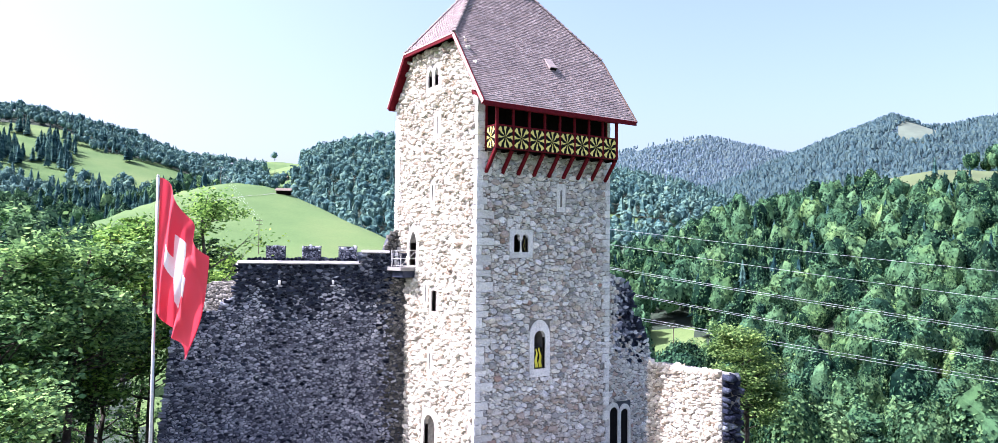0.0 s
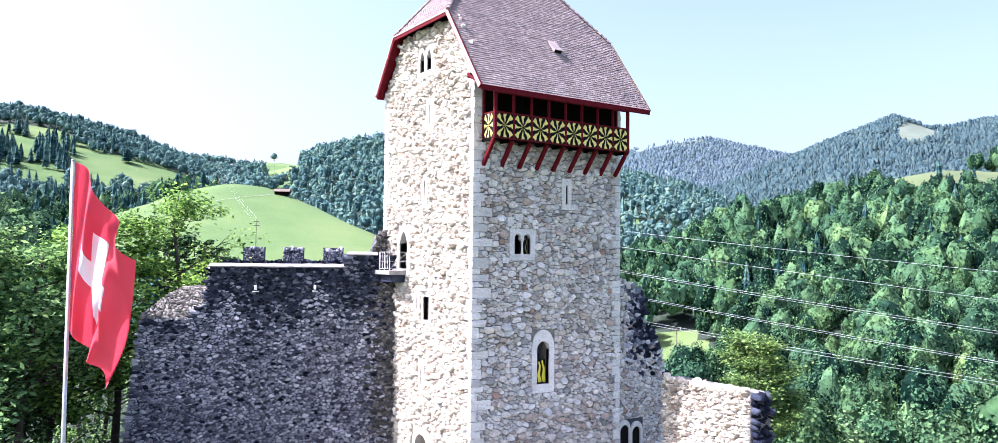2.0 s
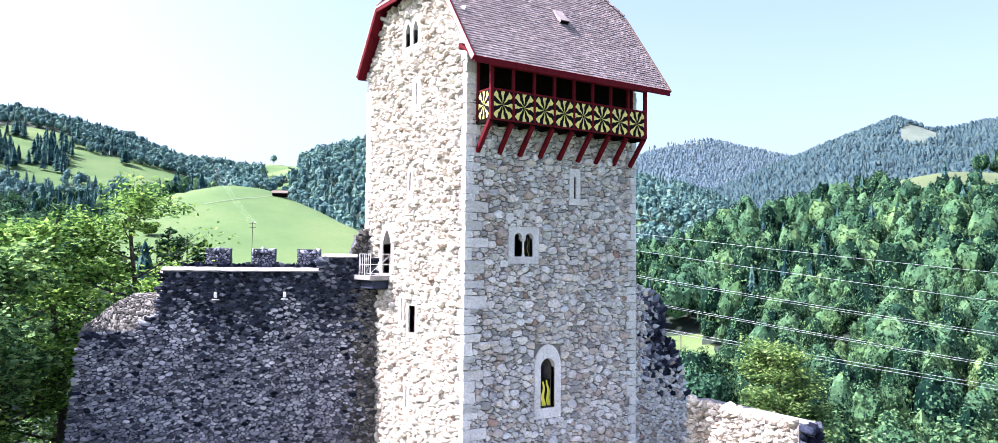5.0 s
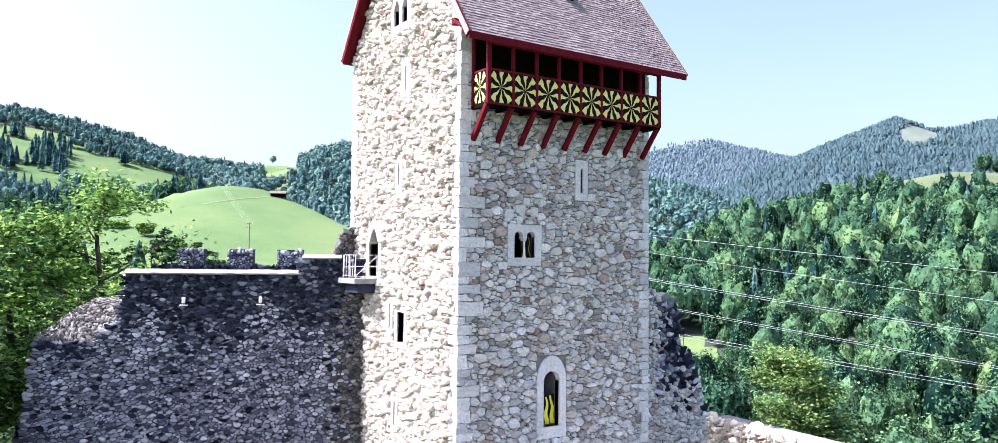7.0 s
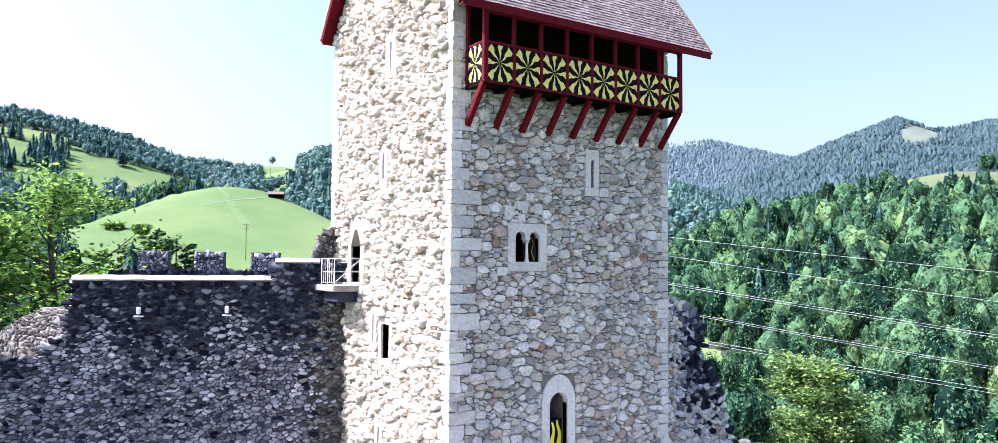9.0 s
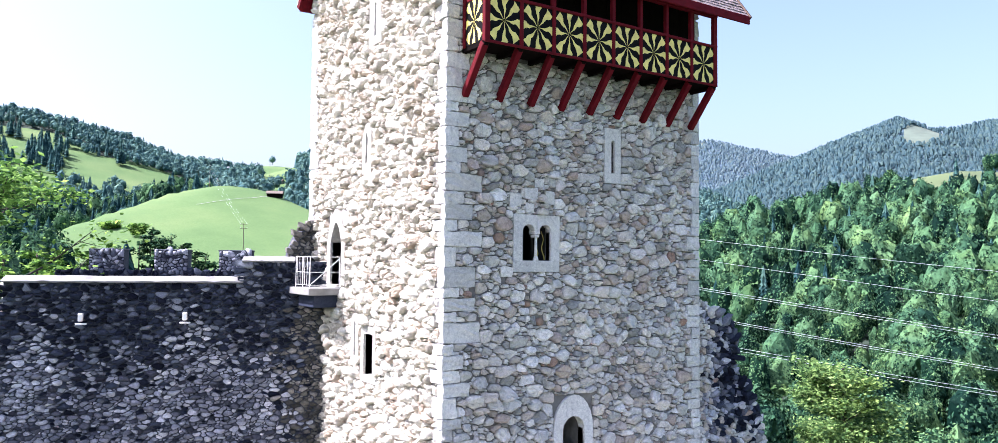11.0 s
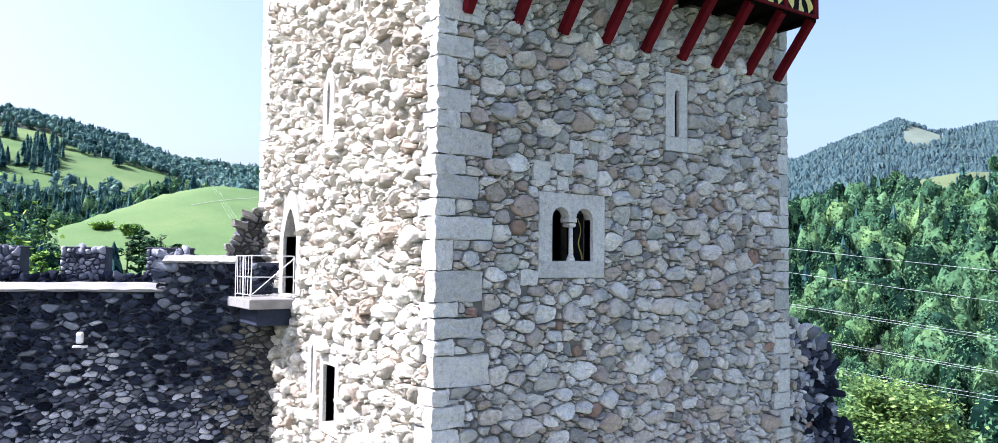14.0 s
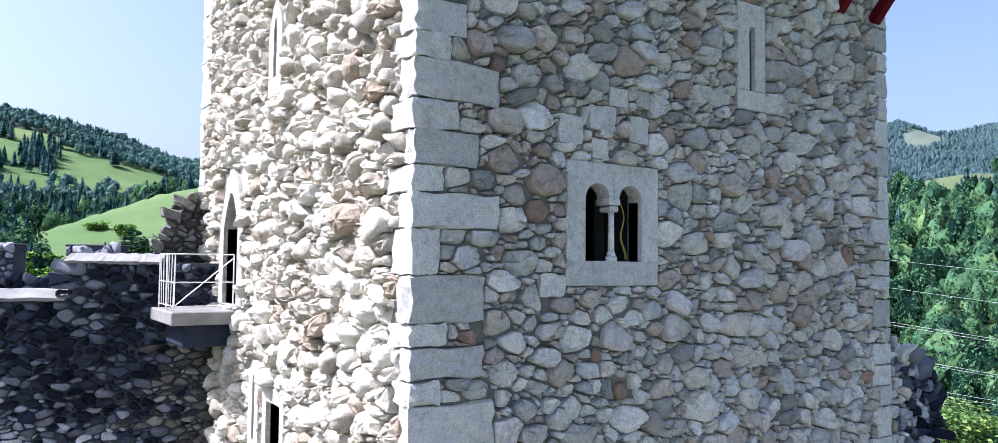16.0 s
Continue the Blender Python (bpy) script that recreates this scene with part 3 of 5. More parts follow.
    geom = gable_bm.verts[:] + gable_bm.edges[:] + gable_bm.faces[:]
    bmesh.ops.bisect_plane(gable_bm, geom=geom, plane_co=p, plane_no=Vector(n).normalized(), clear_outer=True)
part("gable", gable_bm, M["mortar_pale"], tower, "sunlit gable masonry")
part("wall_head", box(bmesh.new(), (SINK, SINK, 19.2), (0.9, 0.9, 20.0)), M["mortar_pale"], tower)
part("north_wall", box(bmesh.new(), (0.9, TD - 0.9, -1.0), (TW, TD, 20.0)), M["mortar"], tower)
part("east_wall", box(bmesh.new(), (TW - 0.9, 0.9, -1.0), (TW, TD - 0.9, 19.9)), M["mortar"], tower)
eg = [(0.2, 19.2), (TD - 0.2, 19.2), (TD - 0.2, gz(TD - 0.2) - 0.1), (2 * MID_Y - KNEE_Y, KNEE_Z - 0.35), (KNEE_Y, KNEE_Z - 0.35), (0.2, gz(0.2) - 0.1)]
piece("east_gable", [(TW - 0.5, y, z) for y, z in eg] + [(TW - 0.004, y, z) for y, z in eg], [(5, 4, 3, 2, 1, 0), (6, 7, 8, 9, 10, 11)] + [(k, (k + 1) % 6, 6 + (k + 1) % 6, 6 + k) for k in range(6)], M["mortar"], tower)
# Unseen floors, added so that the rooms behind the windows stay dark.
for z in (4.6, 10.5, 16.3):
    part("floor", box(bmesh.new(), (0.9, 0.9, z - 0.2), (TW - 0.9, TD - 0.9, z)), M["brown_wood"], tower, "added timber floor, unseen, keeps the rooms dark")

# ---- window and door surrounds ----
S_SUR = [(2.24, 3.14, 11.5, 12.42, (1.96, 3.42, 11.22, 12.66)), (5.19, 5.31, 13.9, 14.8, (4.95, 5.54, 13.62, 15.12)), (3.56, 4.28, 5.55, 7.5, (3.26, 4.58, 5.15, 8.05))]
W_SUR = [(6.15, 7.0, 10.72, 12.62, (5.86, 7.28, 10.70, 12.98)), (3.82, 4.42, 8.30, 9.44, (3.66, 4.60, 8.1, 9.64)), (4.38, 4.52, 14.2, 15.1, (4.16, 4.74, 13.9, 15.35)),
         (3.94, 5.08, 20.4, 21.4, (3.68, 5.34, 20.1, 21.65)), (3.95, 4.07, 17.75, 18.7, (3.62, 4.4, 17.5, 18.95)), (4.45, 4.57, 5.2, 6.1, (4.25, 4.8, 5.0, 6.35)),
         (3.85, 5.05, 0.62, 2.85, (3.55, 5.35, 0.6, 3.2)), (4.98, 5.10, 8.75, 9.75, (4.80, 5.30, 8.6, 9.95))]


# Copy of the dressed stone, toned down where the sun strikes it.
M["sunny_dressed"] = stone_material("sunlit_side_dressed_stone", [(0.0, (0.52, 0.505, 0.465)), (0.5, (0.62, 0.605, 0.565)), (1.0, (0.72, 0.705, 0.66))], True, (0.7, 0.68, 0.65), 0.85, 1.0)


def frame_part(win, put, u0, u1, z0, z1, rise, outer, label, pointed=False, round_head=False):
    part("window_frame", surround(bmesh.new(), put, u0, u1, z0, z1, rise, outer, 0.012, 0.6 if pointed and outer[1] - outer[0] > 1.2 else 0.26, pointed, round_head), M["quoin" if put is put_s else "sunny_dressed"], win, label)


def sub(name, label):
    ob = tagged(new(name), label)
    ob.parent = tower
    return ob


# twin window with a little column
win = sub("twin_window", "twin arched window with a slender stone column")
bm = bmesh.new()
surround(bm, put_s, 2.24, 2.62, 11.5, 12.42, 0.19, (1.96, 2.69, 11.22, 12.66), 0.012, 0.22)
surround(bm, put_s, 2.76, 3.14, 11.5, 12.42, 0.19, (2.69, 3.42, 11.22, 12.66), 0.012, 0.22)
bmesh.ops.delete(bm, geom=[f for f in bm.faces if abs(f.calc_center_median().x - 2.69) < 0.075 and f.calc_center_median().z < 12.16], context="FACES")
part("window_frame", bm, M["quoin"], win, "pale dressed stone surround")
part("window_sill", box(bmesh.new(), (1.97, -0.02, 11.215), (3.41, 0.3, 11.504), 0.012), M["quoin"], win)
bm = bmesh.new()
tube(bm, (2.69, 0.05, 11.60), (2.69, 0.05, 12.10), 0.040, 0.035, 12)
tube(bm, (2.69, 0.05, 11.50), (2.69, 0.05, 11.56), 0.075, 0.07, 12)
tube(bm, (2.69, 0.05, 11.56), (2.69, 0.05, 11.62), 0.065, 0.042, 12)
part("column", bm, M["quoin"], win, "round stone shaft with moulded base", True)
bm = box(bmesh.new(), (2.60, -0.02, 12.17), (2.78, 0.24, 12.25), 0.012)
box(bm, (2.62, -0.02, 12.09), (2.76, 0.2, 12.16), 0.02)
part("capital", bm, M["quoin"], win)
slit = sub("slit_window", "narrow slit window in a dressed stone block")
frame_part(slit, put_s, 5.19, 5.31, 13.9, 14.8, 0.05, (4.95, 5.54, 13.62, 15.12), "grey dressed stone surround")
arched = sub("arched_window", "round-arched window with painted shutter")
frame_part(arched, put_s, 3.56, 4.28, 5.55, 7.5, 0.36, (3.26, 4.58, 5.15, 8.05), "pale plastered surround", False, True)
door = sub("pointed_door", "pointed doorway onto the stone landing")
frame_part(door, put_w, 6.15, 7.0, 10.72, 12.62, 0.62, (5.88, 7.27, 10.70, 13.05), "whitewashed pointed stone surround", True)
part("door_leaf", box(bmesh.new(), (0.76, 6.1, 10.7), (0.82, 7.05, 12.62), 0.01), M["brown_wood"], door, "dark timber door leaf")
for nm, (u0, u1, z0, z1, outer), rise, pt in (("square_window", W_SUR[1], 0.02, False), ("lancet_window", W_SUR[2], 0.2, True), ("slit_window", W_SUR[4], 0.03, False),
                                               ("slit_window", W_SUR[5], 0.04, False), ("slit_window", W_SUR[7], 0.1, True), ("arched_doorway", W_SUR[6], 0.6, False)):
    w = sub(nm, "")
    frame_part(w, put_w, u0, u1, z0, z1, rise, outer, "pale dressed stone surround", pt, nm == "arched_doorway")
w = sub("twin_lancet_window", "pair of small pointed windows in the gable")
frame_part(w, put_w, 3.94, 4.40, 20.4, 21.4, 0.35, (3.68, 4.51, 20.1, 21.65), "pale stone surround", True)
frame_part(w, put_w, 4.62, 5.08, 20.4, 21.4, 0.35, (4.51, 5.34, 20.1, 21.65), "pale stone surround", True)


def flames(name, put, u0, u1, z0, z1, depth, count, parent):
    """A black shutter with yellow flame tongues."""
    a, b = Vector(put(u0, z0, depth)), Vector(put(u1, z1, depth + 0.04))
    part("shutter", box(bmesh.new(), [min(p, q) for p, q in zip(a, b)], [max(p, q) for p, q in zip(a, b)], 0.006), M["black_paint"], parent, "black board shutter")
    for k in range(count):
        bm = bmesh.new()
        mid, top = u0 + (u1 - u0) * (k + 0.5) / count, z1 - 0.03 - 0.05 * (k % 2)
        rows = []
        for j in range(13):
            f = j / 12
            sway = 0.035 * math.sin(f * 9 + k * 1.3) + (f - 0.5) * 0.10 * (k - (count - 1) / 2) * -1
            half = (u1 - u0) / count * (0.44 - 0.30 * f) * (1.0 if u1 - u0 > 0.5 else 0.28)
            z = z0 + 0.02 + (top - z0 - 0.02) * f
            rows.append([bm.verts.new(put(mid + sway + s * half, z, depth - 0.006)) for s in (-1, 1)])
        for ra, rb in zip(rows, rows[1:]):
            bm.faces.new((ra[0], ra[1], rb[1], rb[0]))
        part("flame", bm, M["flame_paint"] if u1 - u0 > 0.5 else M["dim_flame_paint"], parent, "yellow painted flame")


flames("shutter", put_s, 3.56, 4.28, 5.56, 6.62, 0.30, 3, arched)
flames("shutter", put_s, 2.78, 3.13, 11.51, 12.34, 0.235, 2, win)

# ---- roof ----
roof = tagged(new("roof"), "steep half-hipped roof of brown clay tiles")
roof.parent = tower


def slope_z(y):
    return EAVE_Z + (y - EAVE_Y) * PITCH


back_y = 2 * MID_Y - EAVE_Y - 0.88
rv = [(VERGE_L, EAVE_Y, EAVE_Z), (VERGE_R, EAVE_Y, EAVE_Z), (VERGE_R, KNEE_Y, KNEE_Z), (RIDGE_R, MID_Y, RIDGE_Z), (RIDGE_L, MID_Y, RIDGE_Z), (VERGE_L, KNEE_Y, KNEE_Z),
      (VERGE_L, 2 * MID_Y - KNEE_Y, KNEE_Z), (VERGE_R, 2 * MID_Y - KNEE_Y, KNEE_Z), (VERGE_L, back_y, slope_z(2 * MID_Y - back_y)), (VERGE_R, back_y, slope_z(2 * MID_Y - back_y))]
rf = [(0, 1, 2, 3, 4, 5), (4, 3, 7, 9, 8, 6), (5, 4, 6), (2, 7, 3)]
low = [(x, y, z - 0.2) for x, y, z in rv]
faces = [f for f in rf] + [tuple(i + 10 for i in reversed(f)) for f in rf]
for a, b in ((0, 1), (1, 2), (2, 7), (7, 9), (9, 8), (8, 6), (6, 5), (5, 0)):
    faces.append((a, a + 10, b + 10, b))
piece("roof_deck", rv + low, faces, M["red_wood"], roof, "boarded roof deck painted dark red")


def tile_row_verts(o, ux, up, nrm, w, rng):
    """One flat clay tile: lower edge at o, width w along ux, running up the slope."""
    lift, ln = 0.028 + rng.uniform(0, 0.012), 0.24
    a = o + ux * 0.003 + nrm * lift
    b = o + ux * (w - 0.003) + nrm * (lift + rng.uniform(-0.006, 0.006))
    c, d = b + up * ln - nrm * (lift - 0.004), a + up * ln - nrm * (lift - 0.004)
    e, f = a - nrm * (lift + 0.002), b - nrm * (lift + 0.002)
    m = (e + f) / 2 - up * 0.012
    mt = (a + b) / 2 - up * 0.012
    return [tuple(v) for v in (a, mt, b, c, d, e, m, f)], [(0, 1, 2, 3, 4), (5, 6, 1, 0), (6, 7, 2, 1), (0, 4, 5), (2, 7, 3)]


def tile_slope(o, ux, up, nrm, length, left, right, seed, pieces):
    rng = random.Random(seed)
    va, fa, made, row, s = [], [], 0, 0, -0.02
    while s < length:
        l, r = left(s), right(s)
        x = l - (0.085 if row % 2 else 0.0)
        while x < r:
            w = 0.17
            x0, x1 = max(x, l), min(x + w, r)
            if x1 - x0 > 0.03:
                v, f = tile_row_verts(o + ux * x0 + up * (s + rng.uniform(-0.006, 0.006)), ux, up, nrm, x1 - x0, rng)
                if made < pieces:
                    piece("roof_tile", v, f, M["tile_piece"], roof)
                    made += 1
                else:
                    k = len(va)
                    va += v
                    fa += [tuple(i + k for i in q) for q in f]
            x += w
        s += 0.145
        row += 1
    if va:
        piece("tiling", va, fa, M["tile"], roof, "courses of brown clay tiles", kind="stuff")


up = Vector((0, 1, PITCH)).normalized()
nrm = Vector((0, -PITCH, 1)).normalized()
full, knee = (MID_Y - EAVE_Y) * math.hypot(1, PITCH), (KNEE_Y - EAVE_Y) * math.hypot(1, PITCH)
hip = lambda s: max(0.0, (s - knee) / (full - knee))
tile_slope(Vector((0, EAVE_Y, EAVE_Z)), Vector((1, 0, 0)), up, nrm, full, lambda s: VERGE_L + (RIDGE_L - VERGE_L) * hip(s), lambda s: VERGE_R + (RIDGE_R - VERGE_R) * hip(s), 5, 300)
run = Vector((RIDGE_L - VERGE_L, 0, RIDGE_Z - KNEE_Z))
hw = MID_Y - KNEE_Y
tile_slope(Vector((VERGE_L, MID_Y, KNEE_Z)), Vector((0, -1, 0)), run.normalized(), Vector((-run.z, 0, run.x)).normalized(), run.length,
           lambda s: -hw * (1 - s / run.length), lambda s: hw * (1 - s / run.length), 6, 0)
run2 = Vector((RIDGE_R - VERGE_R, 0, RIDGE_Z - KNEE_Z))
tile_slope(Vector((VERGE_R, MID_Y, KNEE_Z)), Vector((0, 1, 0)), run2.normalized(), Vector((run2.z * 1.0, 0, -run2.x)).normalized(), run2.length,
           lambda s: -hw * (1 - s / run2.length), lambda s: hw * (1 - s / run2.length), 7, 0)


def ridge_caps(a, b):
    """Half-round tiles along a ridge or hip."""
    a, b = Vector(a), Vector(b)
    d = (b - a).normalized()
    side = d.cross(Vector((0, 0, 1))).normalized()
    top = side.cross(d)
    n = int((b - a).length / 0.33)
    for k in range(n):
        o = a + (b - a) * (k / n)
        verts, faces = [], []
        for s, r in ((0.0, 0.115), (0.36, 0.10)):
            for j in range(6):
                an = math.pi * j / 5
                verts.append(tuple(o + d * s + side * (r * math.cos(an)) + top * (r * math.sin(an) * 0.9 + (0.03 if s == 0 else 0.0))))
        faces = [(j, j + 1, j + 7, j + 6) for j in range(5)] + [(5, 4, 3, 2, 1, 0)]
        piece("ridge_tile", verts, faces, M["tile_piece"], roof)


ridge_caps(rv[4], rv[3])
ridge_caps(rv[5], rv[4])
ridge_caps(rv[2], rv[3])
ridge_caps(rv[6], rv[4])
ridge_caps(rv[7], rv[3])


def board(a, b, w, d, label="dark red fascia board"):
    part("fascia_board", beam(bmesh.new(), a, b, w, d), M["red_wood"], roof, label)


dz = Vector((0, 0, -0.12))
V = [Vector(p) for p in rv]
board(V[0] + dz + Vector((-0.02, -0.03, 0)), V[1] + dz + Vector((0.02, -0.03, 0)), 0.06, 0.24)
ox = Vector((-0.03, 0, -0.11))
for a, b in ((0, 5), (5, 6), (6, 8)):
    board(V[a] + ox, V[b] + ox, 0.07, 0.27)
ox = Vector((0.03, 0, -0.11))
for a, b in ((1, 2), (2, 7), (7, 9)):
    part("verge_board", beam(bmesh.new(), V[a] + ox, V[b] + ox, 0.07, 0.27), M["brown_wood"], roof, "weathered brown verge board")
# added pale strips: sunlight on the verge's edge put into colour
for a, b, tall in ((0, 5, 0.20), (5, 6, 0.09), (6, 8, 0.07)):
    lift = Vector((-0.07, 0, 0.02 - tall / 2))
    part("capping_strip", beam(bmesh.new(), V[a] + lift, V[b] + lift, 0.03, tall, 0.006), M["sunlit_wood"], roof, "added pale strip, sunlit verge edge in its colour")
# small roof hatch
bm = bmesh.new()
hx, hs = 4.92, 0.335 * full
for dx in (0.0, 0.42):
    beam(bm, Vector((hx + dx, EAVE_Y, EAVE_Z)) + up * hs + nrm * 0.12, Vector((hx + dx, EAVE_Y, EAVE_Z)) + up * (hs + 0.75) + nrm * 0.05, 0.03, 0.12, 0)
c0 = Vector((hx + 0.21, EAVE_Y, EAVE_Z))
beam(bm, c0 + up * hs + nrm * 0.20, c0 + up * (hs + 0.8) + nrm * 0.06, 0.50, 0.03, 0.005)
part("roof_hatch", bm, M["tile_piece"], roof, "small tiled ventilation hatch")
# Black plate stands in for the shade inside the hatch.
bm = bmesh.new()
beam(bm, c0 + up * (hs - 0.004) + nrm * 0.03, c0 + up * (hs - 0.004) + nrm * 0.18, 0.40, 0.01, 0)
part("hatch_opening", bm, M["black_paint"], roof)
# timbers under the eaves on the sunny gable
for y in (0.02,):
    part("purlin_end", box(bmesh.new(), (VERGE_L, -0.28, 19.15), (0.2, -0.06, 19.35), 0.015), M["red_wood"], roof)
    part("purlin_end", beam(bmesh.new(), (VERGE_L + 0.02, -0.95, 18.80), (VERGE_L + 0.02, -0.1, 19.35), 0.10, 0.10), M["red_wood"], roof)

# ---- timber gallery on the shaded face ----
gallery = thing("timber_gallery", "dark red timber gallery with black and yellow sunburst panels", "gallery", pose(0, 0, 0))
GX0, GX1, GY, GZ0, GZ1 = 0.42, 8.34, -0.985, 16.54, 17.62
# Floor and joists take the near-black colour for shade under the gallery.
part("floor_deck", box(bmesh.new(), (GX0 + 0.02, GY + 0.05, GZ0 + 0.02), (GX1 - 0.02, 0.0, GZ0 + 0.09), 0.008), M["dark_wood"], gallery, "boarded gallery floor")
# Back boards are added; the recess's shade is put into their colour.
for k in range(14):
    part("back_board", box(bmesh.new(), (GX0 + 0.06 + k * 0.558, -0.075, GZ0 + 0.09), (GX0 + 0.61 + k * 0.558, -0.045, 19.0), 0.005), M["dark_wood"], gallery, "added back boards, recess shade in their near-black colour")
NB = 8
STEP = (GX1 - GX0 - 0.14) / NB
for k in range(NB + 1):
    x = GX0 + 0.07 + k * STEP
    wide = 0.15 if k in (0, NB) else 0.10
    part("post", box(bmesh.new(), (x - wide / 2, GY - 0.02, GZ0), (x + wide / 2, GY + 0.10, 18.62), 0.012), M["red_wood"], gallery)
    part("bracket", beam(bmesh.new(), (x, -0.02, 15.42), (x, GY + 0.10, GZ0 - 0.02), 0.16, 0.17, 0.015), M["red_wood"], gallery, "slanting timber bracket")
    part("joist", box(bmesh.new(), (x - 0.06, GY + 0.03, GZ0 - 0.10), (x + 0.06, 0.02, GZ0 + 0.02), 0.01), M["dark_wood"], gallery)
part("rail", box(bmesh.new(), (GX0, GY - 0.03, GZ1), (GX1, GY + 0.10, GZ1 + 0.07), 0.012), M["red_wood"], gallery, "top rail")
part("bottom_rail", box(bmesh.new(), (GX0, GY - 0.025, GZ0 - 0.03), (GX1, GY + 0.03, GZ0 + 0.03), 0.01), M["red_wood"], gallery)
part("wall_plate", box(bmesh.new(), (GX0, GY - 0.04, 18.50), (GX1, GY + 0.12, 18.66), 0.012), M["red_wood"], gallery)
for x in (GX0 + 0.03, GX1 - 0.03):
    part("side_rail", box(bmesh.new(), (x - 0.03, GY + 0.10, GZ1), (x + 0.03, 0.0, GZ1 + 0.07), 0.01), M["red_wood"], gallery)
    part("side_post", box(bmesh.new(), (x - 0.05, -0.14, GZ0), (x + 0.05, -0.03, 18.9), 0.01), M["red_wood"], gallery)


def sunburst(put, u0, u1, z0, z1, d, parent):
    """Eight wavy yellow rays that widen outwards from a small black eye, one mesh."""
    bm = bmesh.new()
    cu, cz, hu, hz = (u0 + u1) / 2, (z0 + z1) / 2, (u1 - u0) / 2, (z1 - z0) / 2
    hub = bm.verts.new(put(cu, cz, d))
    for k in range(8):
        an = math.pi / 4 * k + math.pi / 2
        rows = []
        for j in range(9):
            f = 0.04 + 0.96 * j / 8
            wob = 0.05 * math.sin(j * 1.5 + k)
            half = 0.07 + 0.20 * f ** 1.1 + 0.02 * math.sin(j * 2.2)
            pair = []
            for s in (-1, 1):
                a = an + wob + s * half * (0.35 if j == 0 else 0.82)
                x, y = math.cos(a), math.sin(a)
                g = f / max(abs(x), abs(y)) if j == 8 else min(f * 1.12, 1 / max(abs(x), abs(y)))
                pair.append(bm.verts.new(put(cu + x * g * hu, cz + y * g * hz, d)))
            rows.append(pair)
        for ra, rb in zip(rows, rows[1:]):
            bm.faces.new((ra[0], ra[1], rb[1], rb[0]))
        bm.faces.new((hub, rows[0][0], rows[0][1]))
    part("sunburst", bm, M["yellow_paint"], parent, "yellow painted sunburst rays")


for k in range(NB):
    x0, x1 = GX0 + 0.07 + k * STEP + 0.04, GX0 + 0.07 + (k + 1) * STEP - 0.04
    pn = part("panel", box(bmesh.new(), (x0, GY + 0.02, GZ0 + 0.03), (x1, GY + 0.055, GZ1), 0.004), M["black_paint"], gallery, "black board panel with yellow sunburst")
    sunburst(lambda u, z, d: (u, d, z), x0 + 0.01, x1 - 0.01, GZ0 + 0.04, GZ1 - 0.01, GY + 0.014, pn)
for x, s in ((GX0 + 0.03, -1), (GX1 - 0.03, 1)):
    pn = part("panel", box(bmesh.new(), (x - 0.018, GY + 0.10, GZ0 + 0.03), (x + 0.018, -0.14, GZ1), 0.004), M["black_paint"], gallery, "black board panel with yellow sunburst")
    sunburst(lambda u, z, d: (d, u, z), GY + 0.12, -0.16, GZ0 + 0.04, GZ1 - 0.01, x + s * 0.024, pn)

# ---- curtain wall beside the tower ----
# Its own axes: x towards the tower, y into the wall.
WALL_AT = pose(0, 7.35, 0, 0, 0, -22.8)
curtain = thing("curtain_wall", "dark weathered rubble castle wall with wall walk", "castle wall", WALL_AT)


def lump(name, pts, y0, y1, mat, parent, label=""):
    """A wall body: outline pts in x, z, from y0 to y1."""
    n = len(pts)
    verts = [(x, y0, z) for x, z in pts] + [(x, y1, z) for x, z in pts]
    faces = [tuple(range(n)), tuple(range(2 * n - 1, n - 1, -1))] + [(k, (k + 1) % n, n + (k + 1) % n, n + k)[::-1] for k in range(n)]
    return piece(name, verts, faces, mat, parent, label)


HI = -9.10
lump("parapet", [(HI, -1.0), (0.6, -1.0), (0.6, 11.40), (-2.45, 11.40), (-2.45, 10.76), (HI, 10.76)], SINK, 0.75, M["mortar_dark"], curtain, "dark rubble parapet")
lump("wall_core", [(HI, -1.0), (0.9, -1.0), (0.9, 10.3), (HI, 10.3)], 0.75, 4.1, M["mortar_dark"], curtain, "wall walk behind the parapet")


def sloped_coping(x0, x1, z, parent):
    """A lime cap that slopes down to the front."""
    prof = [(-0.05, z - 0.13), (-0.07, z - 0.08), (0.30, z + 0.05), (0.62, z + 0.06), (0.82, z - 0.04), (0.82, z - 0.12)]
    rng = random.Random(int(z * 100))
    n, verts = 24, []
    for k in range(n + 1):
        x = x0 + (x1 - x0) * k / n
        verts += [(x, y + rng.uniform(-0.015, 0.015), zz + rng.uniform(-0.012, 0.012)) for y, zz in prof]
    m = len(prof)
    faces = [(k * m + j, k * m + j + 1, (k + 1) * m + j + 1, (k + 1) * m + j)[::-1] for k in range(n) for j in range(m - 1)]
    faces += [tuple(range(m)), tuple(range(n * m, n * m + m))[::-1]]
    piece("coping", verts, faces, M["coping"], parent, "sunlit pale lime coping")


sloped_coping(HI - 0.05, -2.46, 10.86, curtain)
sloped_coping(-2.5, -0.95, 11.50, curtain)
lump("rear_parapet", [(HI, 10.3), (0.9, 10.3), (0.9, 11.02), (HI, 11.02)], 4.1, 4.7, M["mortar_dark"], curtain)
for s in (8.05, 5.95, 3.80):
    lump("merlon", [(-s, 11.0), (-s + 1.12, 11.0), (-s + 1.12, 11.72), (-s, 11.74)], 4.1, 4.7, M["mortar_dark"], curtain, "dark rubble merlon with pale top")
